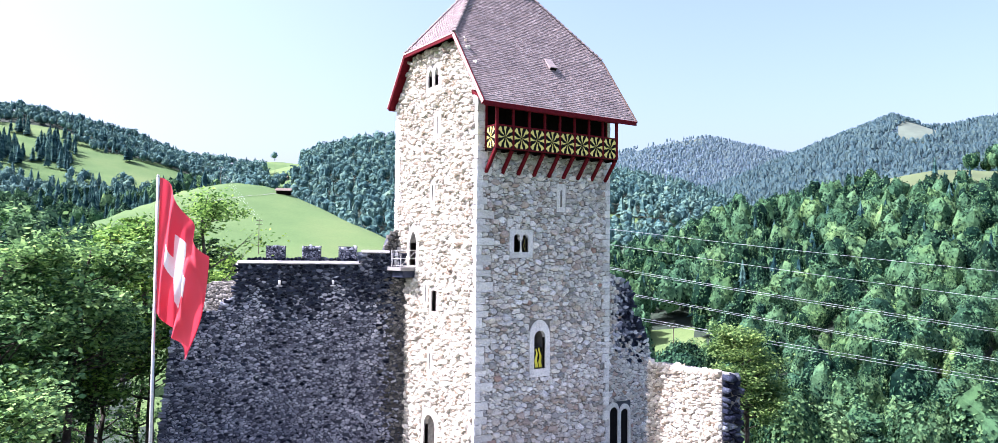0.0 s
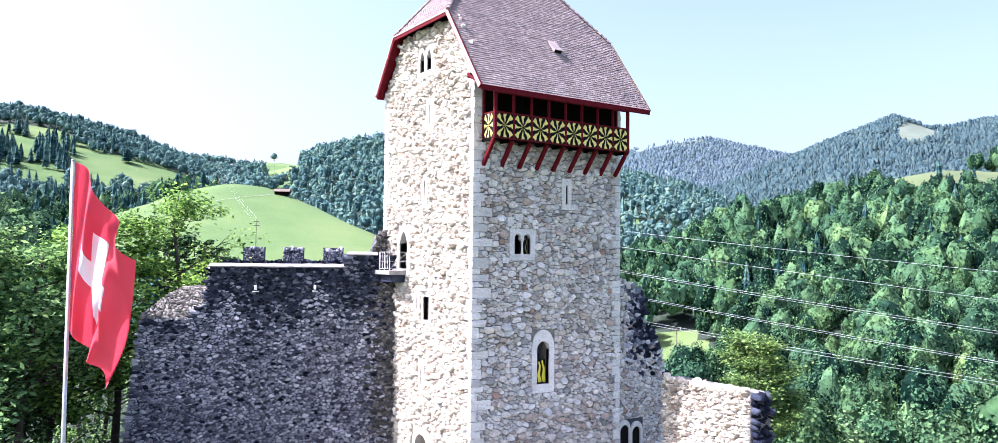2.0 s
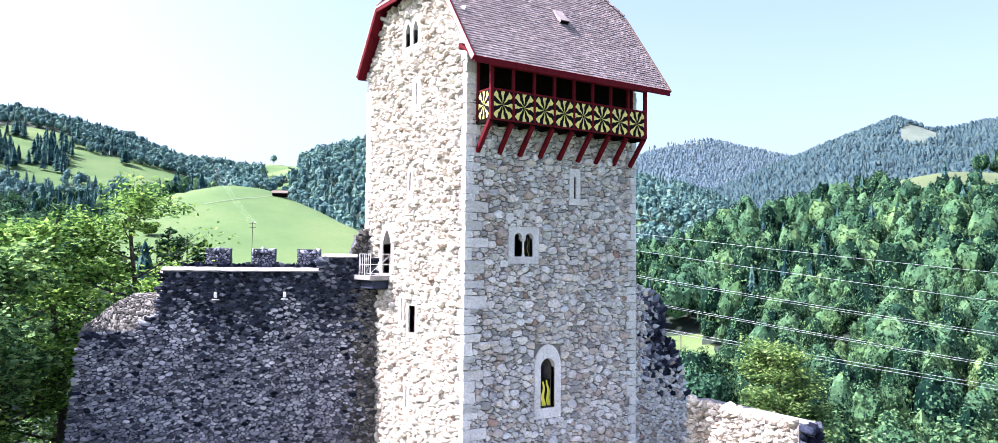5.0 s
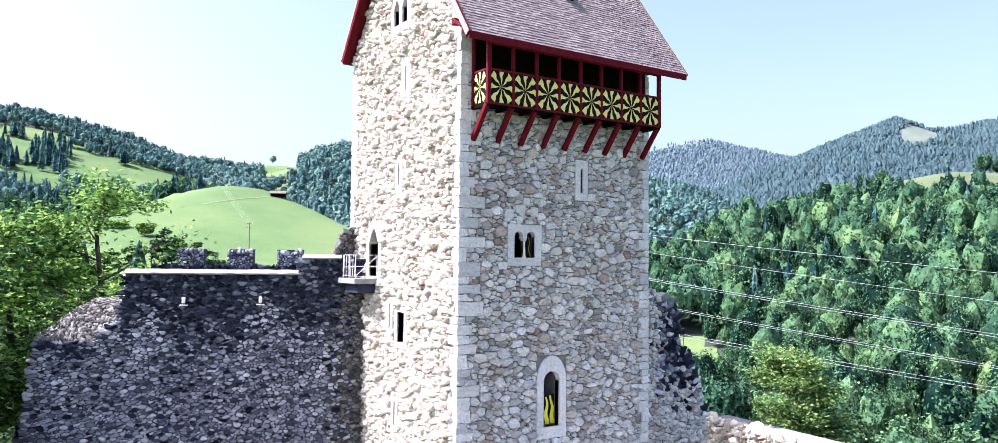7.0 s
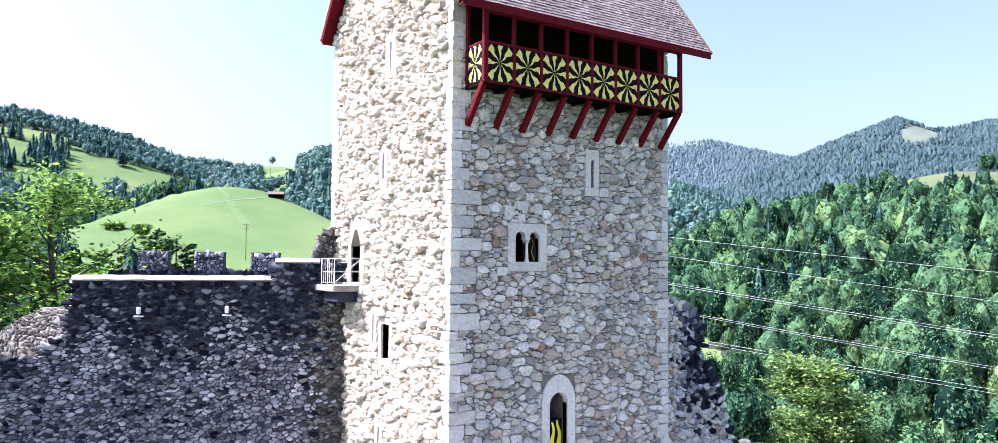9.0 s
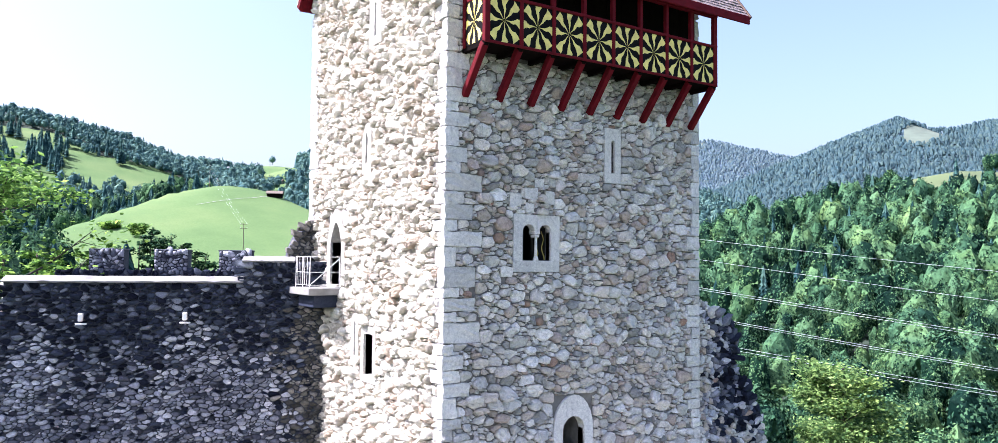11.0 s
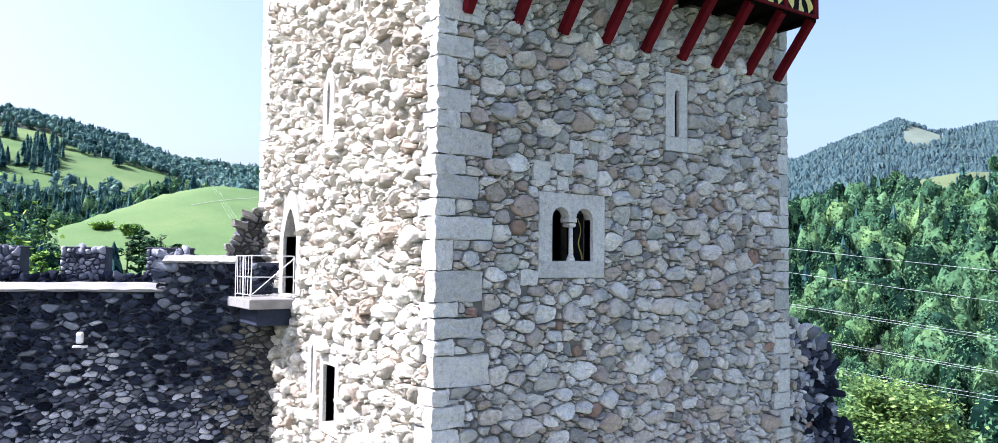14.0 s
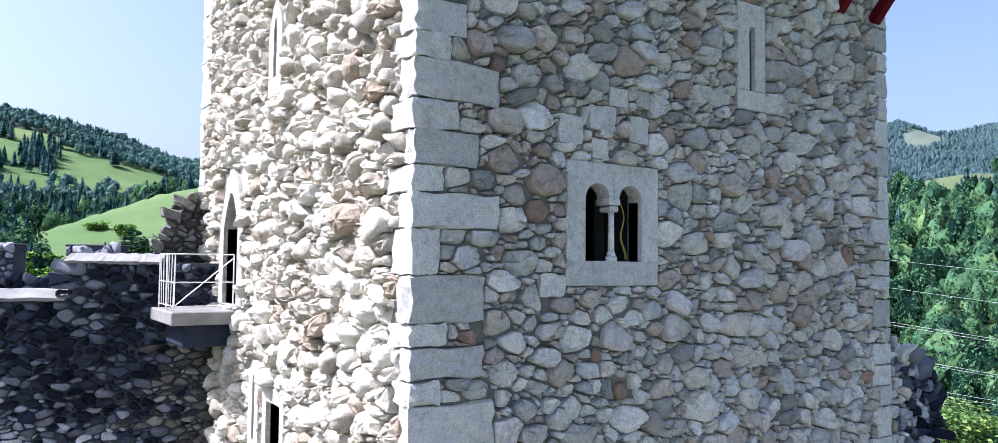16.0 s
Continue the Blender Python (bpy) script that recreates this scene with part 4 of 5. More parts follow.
# broken lower end, its core sloping up behind the front lip
lowend = [(-13.1, -1.0, 0.0), (HI, -1.0, 0.0), (HI, 9.75, 0.0), (-9.25, 8.95, 0.0), (-10.1, 8.12, 0.0), (-12.2, 8.19, 0.0),
          (-12.9, -1.0, 2.8), (HI, -1.0, 2.8), (HI, 9.78, 2.4), (-10.6, 9.70, 2.1), (-11.6, 9.15, 1.9), (-12.25, 8.45, 1.5)]
verts = [(x, y if y > 0 else SINK, z) for x, z, y in lowend]
faces = [(0, 1, 2, 3, 4, 5), (7, 6, 11, 10, 9, 8)]
mesh_pts = list(verts)
for q in ((3, 9, 8, 2), (4, 10, 9, 3), (5, 11, 10, 4), (0, 6, 11, 5)):
    a, b, c, d = (Vector(verts[i]) for i in q)
    o = len(mesh_pts)
    for i in range(9):
        for j in range(9):
            u, w = i / 8, j / 8
            mesh_pts.append(tuple(a * (1 - u) * (1 - w) + b * u * (1 - w) + c * u * w + d * (1 - u) * w))
    faces += [(o + i * 9 + j, o + i * 9 + 9 + j, o + i * 9 + 10 + j, o + i * 9 + 1 + j) for i in range(8) for j in range(8)]
broken = piece("broken_end", mesh_pts, faces, M["mortar_dark"], curtain, "broken sunlit end of the wall")


def front_in(x, z):
    if x > HI:
        return z < (11.28 if x > -2.45 else 10.62)
    top = 8.10 if x < -10.1 else 8.10 + (x + 10.1) * 0.95 if x < -9.25 else 8.9 + (x + 9.25) * 5.0
    return z < top and x > -12.12 - (8.19 - z) * 0.10


def put_o(u, z, d):
    return (u, d - SINK, z)


def put_c(u, z, d):
    return (u, d, z)


WALL_SIZES = ((0.15, 26), (0.10, 95), (0.068, 200), (0.046, 140))
st = rubble(-13.0, 0.35, 0.4, 11.42, WALL_SIZES, 21, front_in, (), 1.9, 0.011, 0.03)
front = tagged(new("front_face"), "dark weathered rubble facing")
front.parent = curtain
pick = random.Random(5)
pale_side = [q for q in st if q[0] > -0.2 - 1.5 * pick.random() and q[1] < 10.0]
st = [q for q in st if q not in pale_side]
lay_rubble(front, pale_side, put_c, "worn", 0.08, 1.2, 23, lambda x, z: -z, "grey rubble stones beside the tower")
# Near-black palette towards the wall head, plus some stones at random.
head_stones = [q for q in st if q[1] > 7.5 + 0.5 * math.sin(q[0] * 1.3) + 0.4 * math.sin(q[0] * 3.1 + 1) + 2.0 * pick.random() or pick.random() < 0.07]
st = [q for q in st if q not in head_stones]
lay_rubble(front, head_stones, put_c, "blackish", 0.05, 1.0, 24, lambda x, z: abs(x + 1.5), "blackish stones of the wall head", False, False, 0.6)
lay_rubble(front, st, put_c, "dark", 0.07, 1.2, 22, lambda x, z: math.hypot(x + 1.5, z - 10.2), "dark weathered rubble facing", False, False, 0.7)


def quad_put(a, b, c, d, out=None):
    """A place on the warped face a b c d at u, v in 0..1, raised along its normal."""
    a, b, c, d = (Vector(p) for p in (a, b, c, d))
    n = (b - a).cross(d - a).normalized()
    if out is not None and n.dot(Vector(out)) < 0:
        n = -n

    def at(u, v, depth):
        return tuple(a * (1 - u) * (1 - v) + b * u * (1 - v) + c * u * v + d * (1 - u) * v - n * depth)
    return at, n


def face_rubble(corners, scale_u, scale_v, sizes, seed, mat, proud, parent, label, out=None):
    """Rubble over a four-cornered face of about scale_u by scale_v metres."""
    at, n = quad_put(*corners, out)
    st = rubble(0, scale_u, 0, scale_v, sizes, seed, lambda x, z: z < scale_v - 0.07, (), 1.3, 0.012)
    rng = random.Random(seed)
    va, fa = [], []
    for s in st:
        v, f = stone_mesh(s, lambda u, z, d: at(u / scale_u, z / scale_v, d - SINK), proud, 1.2, rng)
        o = len(va)
        va += v
        fa += [tuple(i + o for i in q) for q in f]
    piece("rubble_facing", va, fa, M[mat], parent, label, True, "stuff")


TOP_SIZES = ((0.12, 90), (0.08, 200), (0.055, 300))
for q, (su, sv) in (((3, 9, 8, 2), (2.4, 1.0)), ((4, 10, 9, 3), (2.5, 1.4)), ((5, 11, 10, 4), (2.0, 1.6)), ((0, 6, 11, 5), (2.0, 9.4))):
    face_rubble([verts[i] for i in q], su, sv, TOP_SIZES, 40 + q[0], "worn", 0.07, broken, "pale sunlit rubble of the broken core", (-0.6, -0.3, 1.0))

face_rubble([(HI, 4.1, 9.6), (HI, SINK, 9.6), (HI, SINK, 10.72), (HI, 4.1, 10.25)], 4.0, 0.9, TOP_SIZES, 49, "grey", 0.06, curtain, "rubble of the parapet end", (-1, 0, 0))

# merlon and parapet stones
for k, s in enumerate((8.05, 5.95, 3.80)):
    face_rubble([(-s, 4.1, 11.0), (-s + 1.12, 4.1, 11.0), (-s + 1.12, 4.1, 11.72), (-s, 4.1, 11.72)], 1.12, 0.68, ((0.09, 120), (0.06, 250)), 60 + k, "dark", 0.07, curtain, "dark rubble merlon stones")
    part("merlon_cap", box(bmesh.new(), (-s - 0.03, 4.07, 11.72), (-s + 1.15, 4.73, 11.77), 0.02), M["mortar_dark"], curtain)
face_rubble([(HI, 4.1, 10.3), (0.0, 4.1, 10.3), (0.0, 4.1, 11.02), (HI, 4.1, 11.02)], 9.1, 0.66, ((0.09, 100), (0.06, 200)), 66, "blackish", 0.07, curtain, "dark rubble stones of the rear parapet")

# ruined stump behind the tower corner
stump = thing("ruined_wall_stump", "ruined dark rubble wall stump against the tower", "wall", pose(0, 8.3, 0))
sp = [(-1.0, 10.0), (0.0, 10.0), (0.0, 12.65), (-0.2, 12.6), (-0.38, 12.45), (-0.58, 12.15), (-0.72, 11.8), (-0.85, 11.3)]
body = lump("stump_core", sp, 0.0, 0.6, M["mortar_dark"], stump)


def in_poly(pts):
    def test(x, z):
        c = False
        for k in range(len(pts)):
            (ax, az), (bx, bz) = pts[k - 1], pts[k]
            if (az > z) != (bz > z) and x < (bx - ax) * (z - az) / (bz - az) + ax:
                c = not c
        return c
    return test


lay_rubble(body, rubble(-1.1, 0, 10.0, 12.7, ((0.11, 90), (0.08, 200), (0.055, 300)), 71, in_poly(sp), (), 1.4), put_o, "worn", 0.08, 1.2, 72, lambda x, z: z, "brown-grey rubble")

# ruined wall that runs on from the tower's far corner
ruin = thing("ruined_wall", "ruined dark rubble wall running on from the tower", "wall", pose(0, 0.25, 0))
rp = [(TW - 0.1, -1.0), (12.9, -1.0), (12.7, 1.2), (12.5, 2.7), (12.2, 4.4), (12.0, 5.4), (11.7, 6.3), (11.45, 7.1), (10.75, 7.9), (10.45, 8.2), (10.6, 8.9), (10.35, 9.55), (9.6, 9.95), (9.1, 10.2), (TW - 0.1, 10.35)]
rcore = lump("ruin_core", rp, 0.0, 1.5, M["mortar_dark"], ruin)
RUIN_WIN = (8.72, 10.48, 0.7, 3.32)
ruin_st = rubble(TW - 0.1, 12.9, 0.3, 10.3, ((0.14, 60), (0.095, 160), (0.062, 260)), 81, in_poly(rp), (RUIN_WIN,), 1.35, 0.006)
grey_side = [q for q in ruin_st if q[0] < 8.9 + 0.9 * pick.random() or q[1] < 5.2 + 2.0 * pick.random()]
lay_rubble(rcore, grey_side, put_o, "grey", 0.08, 1.2, 83, lambda x, z: -z, "grey rubble beside the tower")
black_side = [q for q in ruin_st if q not in grey_side and q[0] > 9.3 + 0.9 * pick.random() and pick.random() < 0.8]
lay_rubble(rcore, black_side, put_o, "blackish", 0.09, 1.3, 84, lambda x, z: -z, "blackish rubble")
lay_rubble(rcore, [q for q in ruin_st if q not in grey_side and q not in black_side], put_o, "dark", 0.09, 1.3, 82, lambda x, z: math.hypot(x - 9, z - 9), "dark rubble")
for (xa, za), (xb, zb), seed in zip(rp[2:], rp[3:], range(90, 110)):
    face_rubble([(xa, 0.0, za), (xa, 1.5, za), (xb, 1.5, zb), (xb, 0.0, zb)], 1.5, math.hypot(xa - xb, za - zb), ((0.14, 60), (0.09, 140)), seed, "blackish" if seed > 91 else "dark", 0.11, ruin, "broken rubble edge")
wb = bmesh.new()
surround(wb, put_c, 8.88, 9.50, 0.7, 3.05, 0.31, (8.72, 9.60, 0.6, 3.32), 0.10, 0.3, False, True)
surround(wb, put_c, 9.70, 10.28, 0.7, 2.90, 0.29, (9.60, 10.44, 0.6, 3.16), 0.10, 0.3, False, True)
part("twin_arch", wb, M["quoin"], ruin, "pale twin-arched opening")
# Black sheet at the wall face stands in for the openings' shade.
part("dark_recess", box(bmesh.new(), (8.9, -0.012, 0.7), (10.26, 0.05, 2.98)), M["black_paint"], ruin)

# ---- sunlit court wall ----
CA, CB = Vector((8.93, -2.66, 0)), Vector((6.9, -9.2, 0))
cd = (CB - CA).normalized()
court = thing("court_wall", "sunlit pale rubble court wall", "wall", Matrix.Translation(CA) @ Matrix.Rotation(math.atan2(cd.y, cd.x), 4, "Z"))
CL = (CB - CA).length
cp = [(0.08, -1.0), (CL, -1.0), (CL, 6.2), (0.08, 5.81)]
# local y points away from the viewer's side when positive on the far side
cside = -1 if (Matrix.Rotation(math.atan2(cd.y, cd.x), 3, "Z") @ Vector((0, -1, 0))).dot(Vector((-20, -32, 0)) - CA) > 0 else 1
ccore = lump("court_wall_core", cp, 0.0, -cside * 0.9, M["mortar"], court)
st = rubble(0.08, CL, 0.8, 6.2, ((0.17, 60), (0.12, 130), (0.08, 160)), 101, in_poly(cp), (), 1.4, 0.02)
# Court face takes the pale copy of the stone for sunlit faces.
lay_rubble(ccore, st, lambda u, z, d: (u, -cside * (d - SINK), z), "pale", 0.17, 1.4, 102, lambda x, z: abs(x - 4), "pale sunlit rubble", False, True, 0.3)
# Shade on the wall's end is put into near-black stone.
face_rubble([(CL, 0, 1.0), (CL, -cside * 0.9, 1.0), (CL, -cside * 0.9, 6.2), (CL, 0, 6.2)], 0.9, 5.2, ((0.2, 60), (0.12, 120)), 104, "blackish", 0.42, court, "broken end, its shade put into near-black stones", (1, 0, 0))
part("coping", beam(bmesh.new(), (0.08, -cside * 0.45, 5.83), (CL, -cside * 0.45, 6.22), 0.86, 0.08, 0.02), M["coping"], court, "pale coping")

# ---- landing at the door ----
landing = thing("stone_landing", "concrete landing slab with white steel railing", "landing", pose(0, 0, 0))
part("slab", box(bmesh.new(), (-1.02, 6.05, 10.42), (0.02, 7.75, 10.63), 0.015), M["concrete"], landing, "grey concrete slab")
# Shade under the slab is put into the corbel's near-black stone.
part("slab_support", box(bmesh.new(), (-0.80, 6.25, 10.05), (0.02, 7.5, 10.42), 0.02), M["blackish"], landing, "masonry corbel, shade under the slab in its colour")


def bar(a, b, r=0.016):
    part("bar", tube(bmesh.new(), a, b, r, segs=6), M["white_metal"], landing)


for p in ((-0.97, 6.12), (-0.06, 6.12), (-0.97, 7.3), (-0.97, 6.7)):
    bar((*p, 10.6), (*p, 11.55), 0.011)
for z in (11.55, 11.1, 10.72):
    bar((-0.97, 6.12, z), (-0.06, 6.12, z), 0.008)
    bar((-0.97, 6.12, z), (-0.97, 7.3, z), 0.008)
bar((-0.97, 6.12, 10.72), (-0.06, 6.12, 11.50), 0.008)
for k in range(6):
    bar((-0.97, 6.2 + 0.18 * k, 10.72), (-0.97, 6.12 + 0.22 * k, 11.55), 0.007)

# ---- floodlights on the curtain wall ----
def floodlight(x, z):
    fl = thing("floodlight", "white floodlight on a dark bracket on the castle wall", "lamp", WALL_AT @ pose(x, -0.06, z), "", "wall floodlights")
    part("arm", beam(bmesh.new(), (0, 0.04, 0), (0, -0.30, 0.06), 0.04, 0.04, 0), M["dark_metal"], fl)
    part("housing", box(bmesh.new(), (-0.06, -0.42, 0.0), (0.06, -0.28, 0.24), 0.02), M["white_metal"], fl)
    part("lens", box(bmesh.new(), (-0.05, -0.43, 0.02), (0.05, -0.415, 0.20), 0.004), M["lens"], fl)
    part("back_plate", box(bmesh.new(), (-0.15, -0.34, -0.10), (0.15, -0.27, -0.05), 0.01), M["white_metal"], fl, "white mounting bar")


floodlight(-6.87, 9.62)
floodlight(-4.03, 9.64)

# ---- quoins and rubble of the tower ----
rng = random.Random(3)
s_blocks, w_blocks, z, k = [b[4] for b in S_SUR], [b[4] for b in W_SUR], -0.4, 0
while z < 19.9:
    h = rng.uniform(0.24, 0.50)
    on_s, on_w = (rng.uniform(0.5, 1.05), rng.uniform(0.2, 0.36)) if k % 2 else (rng.uniform(0.28, 0.55), rng.uniform(0.35, 0.6))
    z1 = min(z + h, 20.1)
    p = rng.uniform(-0.01, 0.02)
    part("quoin", rough_block((-p, -p, z + 0.004), (on_s, on_w, z1 - 0.004), rng, 0.026), M["quoin"], tower)
    s_blocks.append((-1.0, on_s, z, z1))
    w_blocks.append((-1.0, on_w, z, z1))
    z, k = z1, k + 1
z, k = -0.4, 0
while z < 18.4:
    h, on = rng.uniform(0.24, 0.5), rng.uniform(0.22, 0.55)
    part("quoin", rough_block((TW - on, -0.01, z + 0.006), (TW + 0.01, 0.4, z + h - 0.006), rng), M["quoin"], tower)
    s_blocks.append((TW - on, TW + 1, z, z + h))
    z += h
z = 8.0
while z < 19.4:
    h, on = rng.uniform(0.3, 0.6), rng.uniform(0.3, 0.75)
    part("quoin", rough_block((-0.01, TD - on, z + 0.006), (0.4, TD + 0.01, z + h - 0.006), rng, 0.025), M["quoin"], tower)
    w_blocks.append((TD - on, TD + 1, z, z + h))
    z += h
# squared blocks set in the rubble
for x, z, w, h in ((2.30, 13.05, 0.42, 0.30), (1.85, 12.85, 0.36, 0.34), (2.35, 12.70, 0.26, 0.26), (2.95, 12.95, 0.30, 0.34), (2.62, 13.36, 0.30, 0.24), (3.05, 13.4, 0.24, 0.22), (1.6, 11.1, 0.36, 0.26)):
    part("quoin", rough_block((x, -0.012, z), (x + w, 0.2, z + h), rng), M["quoin"], tower)
    s_blocks.append((x, x + w, z, z + h))

ACCENTS = ((2.82, 9.97, 0.13, 0.10), (2.42, 10.42, 0.09, 0.08), (1.0, 13.62, 0.10, 0.10), (1.55, 12.05, 0.17, 0.13))
for k, (x, z, rx, rz) in enumerate(ACCENTS):
    loop = [(x + rx * math.cos(a) * rng.uniform(0.9, 1.08), z + rz * math.sin(a) * rng.uniform(0.9, 1.08)) for a in (j * 0.6283 for j in range(10))]
    v, f = stone_mesh((x, z, (rx + rz) / 2, loop), put_s, 0.085, 0.8, rng, True)
    piece("stone", v, f, M["rust"], south, "rust-brown field stone", True)
    s_blocks.append((x - rx, x + rx, z - rz, z + rz))
S_SIZES = ((0.23, 8), (0.17, 26), (0.12, 85), (0.085, 190), (0.058, 280), (0.042, 180))
st = rubble(0.0, TW, 0.3, 19.0, S_SIZES, 31, lambda x, z: True, s_blocks + [(0.42, 8.34, 16.5, 19.3)], 1.45, 0.010, 0.03)
lay_rubble(south, st, put_s, "grey", 0.115, 1.2, 32, lambda x, z: math.hypot(x - 2.6, (z - 11.2) * 1.1), "rubble stones in lime mortar, grey copy for the shaded face", True, False, 0.35)
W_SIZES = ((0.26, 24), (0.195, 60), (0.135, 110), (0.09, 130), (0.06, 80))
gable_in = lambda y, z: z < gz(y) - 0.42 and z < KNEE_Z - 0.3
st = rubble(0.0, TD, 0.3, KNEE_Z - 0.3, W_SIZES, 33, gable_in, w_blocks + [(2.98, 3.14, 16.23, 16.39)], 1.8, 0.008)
lay_rubble(west, st, put_w, "pale", 0.145, 0.95, 34, lambda y, z: math.hypot(y - 2.2, z - 11.2), "rubble stones in lime mortar, pale copy for the sunlit face", False, True, 0.45)

# ---- flag ----
flagpole = thing("flagpole", "grey metal flagpole with a red flag bearing a white cross", "flagpole", pose(-16.3, -10.1, 0, 0, 0, -34))
bm = bmesh.new()
tube(bm, (0, 0, -0.2), (0, 0, 13.33), 0.055, 0.035, 12)
part("pole", bm, M["grey_metal"], flagpole, "", True)
part("finial", tube(bmesh.new(), (0, 0, 13.33), (0, 0, 13.37), 0.045, 0.03, 12), M["grey_metal"], flagpole, "small pole cap", True)
n, verts, faces, index = 48, [], [], []
for i in range(n + 1):
    for j in range(n + 1):
        s, h = i / n, j / n
        right = 0.05 + 1.28 * (1 - 0.36 * h) * s + 0.10 * math.sin(7 * s + 4 * h) * s
        drop = (2.0 - 0.85 * h) * s ** 1.25
        deep = 0.40 * math.sin(12.5 * s + 3.0 * h) * s ** 0.6 + 0.15 * math.sin(19 * s - 6 * h) * s
        verts.append((right, deep, 13.30 - 3.55 * h - drop + 0.06 * math.sin(11 * s)))
for i in range(n):
    for j in range(n):
        a = i * (n + 1) + j
        faces.append((a, a + 1, a + n + 2, a + n + 1))
        s, h = (i + 0.5) / n - 0.5, (j + 0.5) / n - 0.5
        index.append(1 if (abs(s) < 0.09 and abs(h) < 0.28) or (abs(h) < 0.09 and abs(s) < 0.28) else 0)
cloth = new("flag", mesh_of("flag", verts, faces, [M["red_cloth"], M["white_cloth"]], True, index))
cloth.parent = flagpole
tagged(cloth, "red cloth flag with a white cross, hanging in folds")

# ---- trees ----
def limb(bm, a, b, r0, r1, segs=6):
    tube(bm, a, b, r0, r1, segs)


def leaf_quads(centres, size, rng, flat=0.35):
    """Small leaf sprays: a bent quad at every centre."""
    c = np.asarray(centres)
    n = len(c)
    d = rng.normal(size=(n, 3))
    d[:, 2] *= flat
    d /= np.linalg.norm(d, axis=1)[:, None]
    e = np.cross(d, np.array([0, 0, 1.0]) + 0.55 * rng.normal(size=(n, 3)))
    e /= np.linalg.norm(e, axis=1)[:, None]
    s = size * rng.uniform(0.6, 1.4, (n, 1))
    a, b = d * s, e * s * 0.6
    v = np.stack([c - a, c + b, c + a, c - b], 1).reshape(-1, 3)
    f = np.arange(4 * n).reshape(-1, 4)
    return v, f


def broadleaf(name, at, height, spread, leaves, seed, mat, label, open_crown=0.0, size=0.22, low=0.30):
    """A tree: forked trunk, limbs, and a crown of leaf sprays gathered round the twigs."""
    rng = np.random.RandomState(seed)
    r = random.Random(seed)
    gz0 = float(ground_height(np.array([at[0]]), np.array([at[1]]))[0][0]) - 0.2
    top = height
    t = thing(name, label, "tree", pose(at[0], at[1], gz0))
    total = top - gz0
    bm = bmesh.new()
    tips, p, rad = [], Vector((0, 0, 0)), total * 0.014 + 0.08
    axis = [p.copy()]
    for k in range(8):
        q = p + Vector((r.uniform(-0.35, 0.35), r.uniform(-0.35, 0.35), total / 8.6))
        limb(bm, p, q, rad, rad * 0.84)
        p, rad = q, rad * 0.84
        axis.append(p.copy())
    for k in range(30):
        f = r.uniform(low, 0.98)
        o = axis[min(7, int(f * 8))].lerp(axis[min(8, int(f * 8) + 1)], f * 8 % 1)
        an = k * 2.4 + r.uniform(-0.4, 0.4)
        reach = spread * (1.15 - 0.75 * abs(f - 0.5) * 1.3) * r.uniform(0.65, 1.1)
        e = o + Vector((math.cos(an) * reach, math.sin(an) * reach, reach * r.uniform(0.25, 0.75)))
        m = o.lerp(e, 0.5) + Vector((0, 0, -0.06 * reach))
        br = total * 0.0042 * (1.2 - f) + 0.02
        limb(bm, o, m, br, br * 0.7, 5)
        limb(bm, m, e, br * 0.7, br * 0.25, 5)
        tips += [m.lerp(e, 0.35), e, m.lerp(e, 0.7)]
        for _ in range(3):
            w = m.lerp(e, r.uniform(0.0, 0.9))
            g = w + Vector((r.uniform(-1, 1), r.uniform(-1, 1), r.uniform(-0.2, 0.8))) * reach * 0.35
            limb(bm, w, g, br * 0.35, br * 0.12, 4)
            tips += [g, w.lerp(g, 0.6)]
    tips += [axis[7].lerp(axis[8], f) for f in (0.1, 0.25, 0.4, 0.55, 0.7, 0.85, 1.0)] * (2 if low > 0.5 else 1)
    part("trunk", bm, M["bark"], t, "forked trunk and limbs", True)
    tp = np.array([tuple(v) for v in tips])
    keep = rng.rand(len(tp)) > open_crown
    tp = tp[keep]
    pick = rng.randint(0, len(tp), leaves)
    rr = spread * (0.10 + 0.11 * rng.rand(len(tp)))[pick][:, None]
    off = rng.normal(size=(leaves, 3)) * rr * np.array([1.0, 1.0, 0.42]) * 0.85
    v, f = leaf_quads(tp[pick] + off, size, rng)
    me = bpy.data.meshes.new("crown")
    me.from_pydata(v.tolist(), [], f.tolist())
    me.materials.append(M[mat])
    c = new("crown", me)
    c.parent = t
    return t


NEAR_TREES = (
    # x, y, top, spread, leaves, material, openness, leaf
    (-7.7, 18.7, 15.3, 4.2, 6000, "leaf", 0.42, 0.17),
    (-5.9, 19.6, 11.8, 2.8, 2600, "leaf", 0.35, 0.19),
    (-11.6, 17.2, 14.2, 3.2, 5600, "leaf", 0.10, 0.20),
    (-14.4, 16.3, 12.8, 3.4, 6000, "leaf", 0.05, 0.20),
    (-16.0, 13.5, 12.2, 3.6, 8000, "leaf_dark", 0.0, 0.20),
    (-19.5, 10.5, 11.6, 3.8, 8000, "leaf_dark", 0.0, 0.20),
    (-20.0, 17.0, 12.8, 4.2, 7000, "leaf_dark", 0.0, 0.24),
    (-16.5, 16.5, 7.5, 2.6, 3500, "leaf_dark", 0.0, 0.18),
    (-19.0, 9.0, 6.0, 2.4, 3500, "leaf", 0.0, 0.18),
    (-20.5, 3.0, 6.0, 2.8, 4500, "leaf_dark", 0.0, 0.18),
    (-4.0, 26.0, 10.8, 3.0, 4000, "leaf", 0.1, 0.22),
)
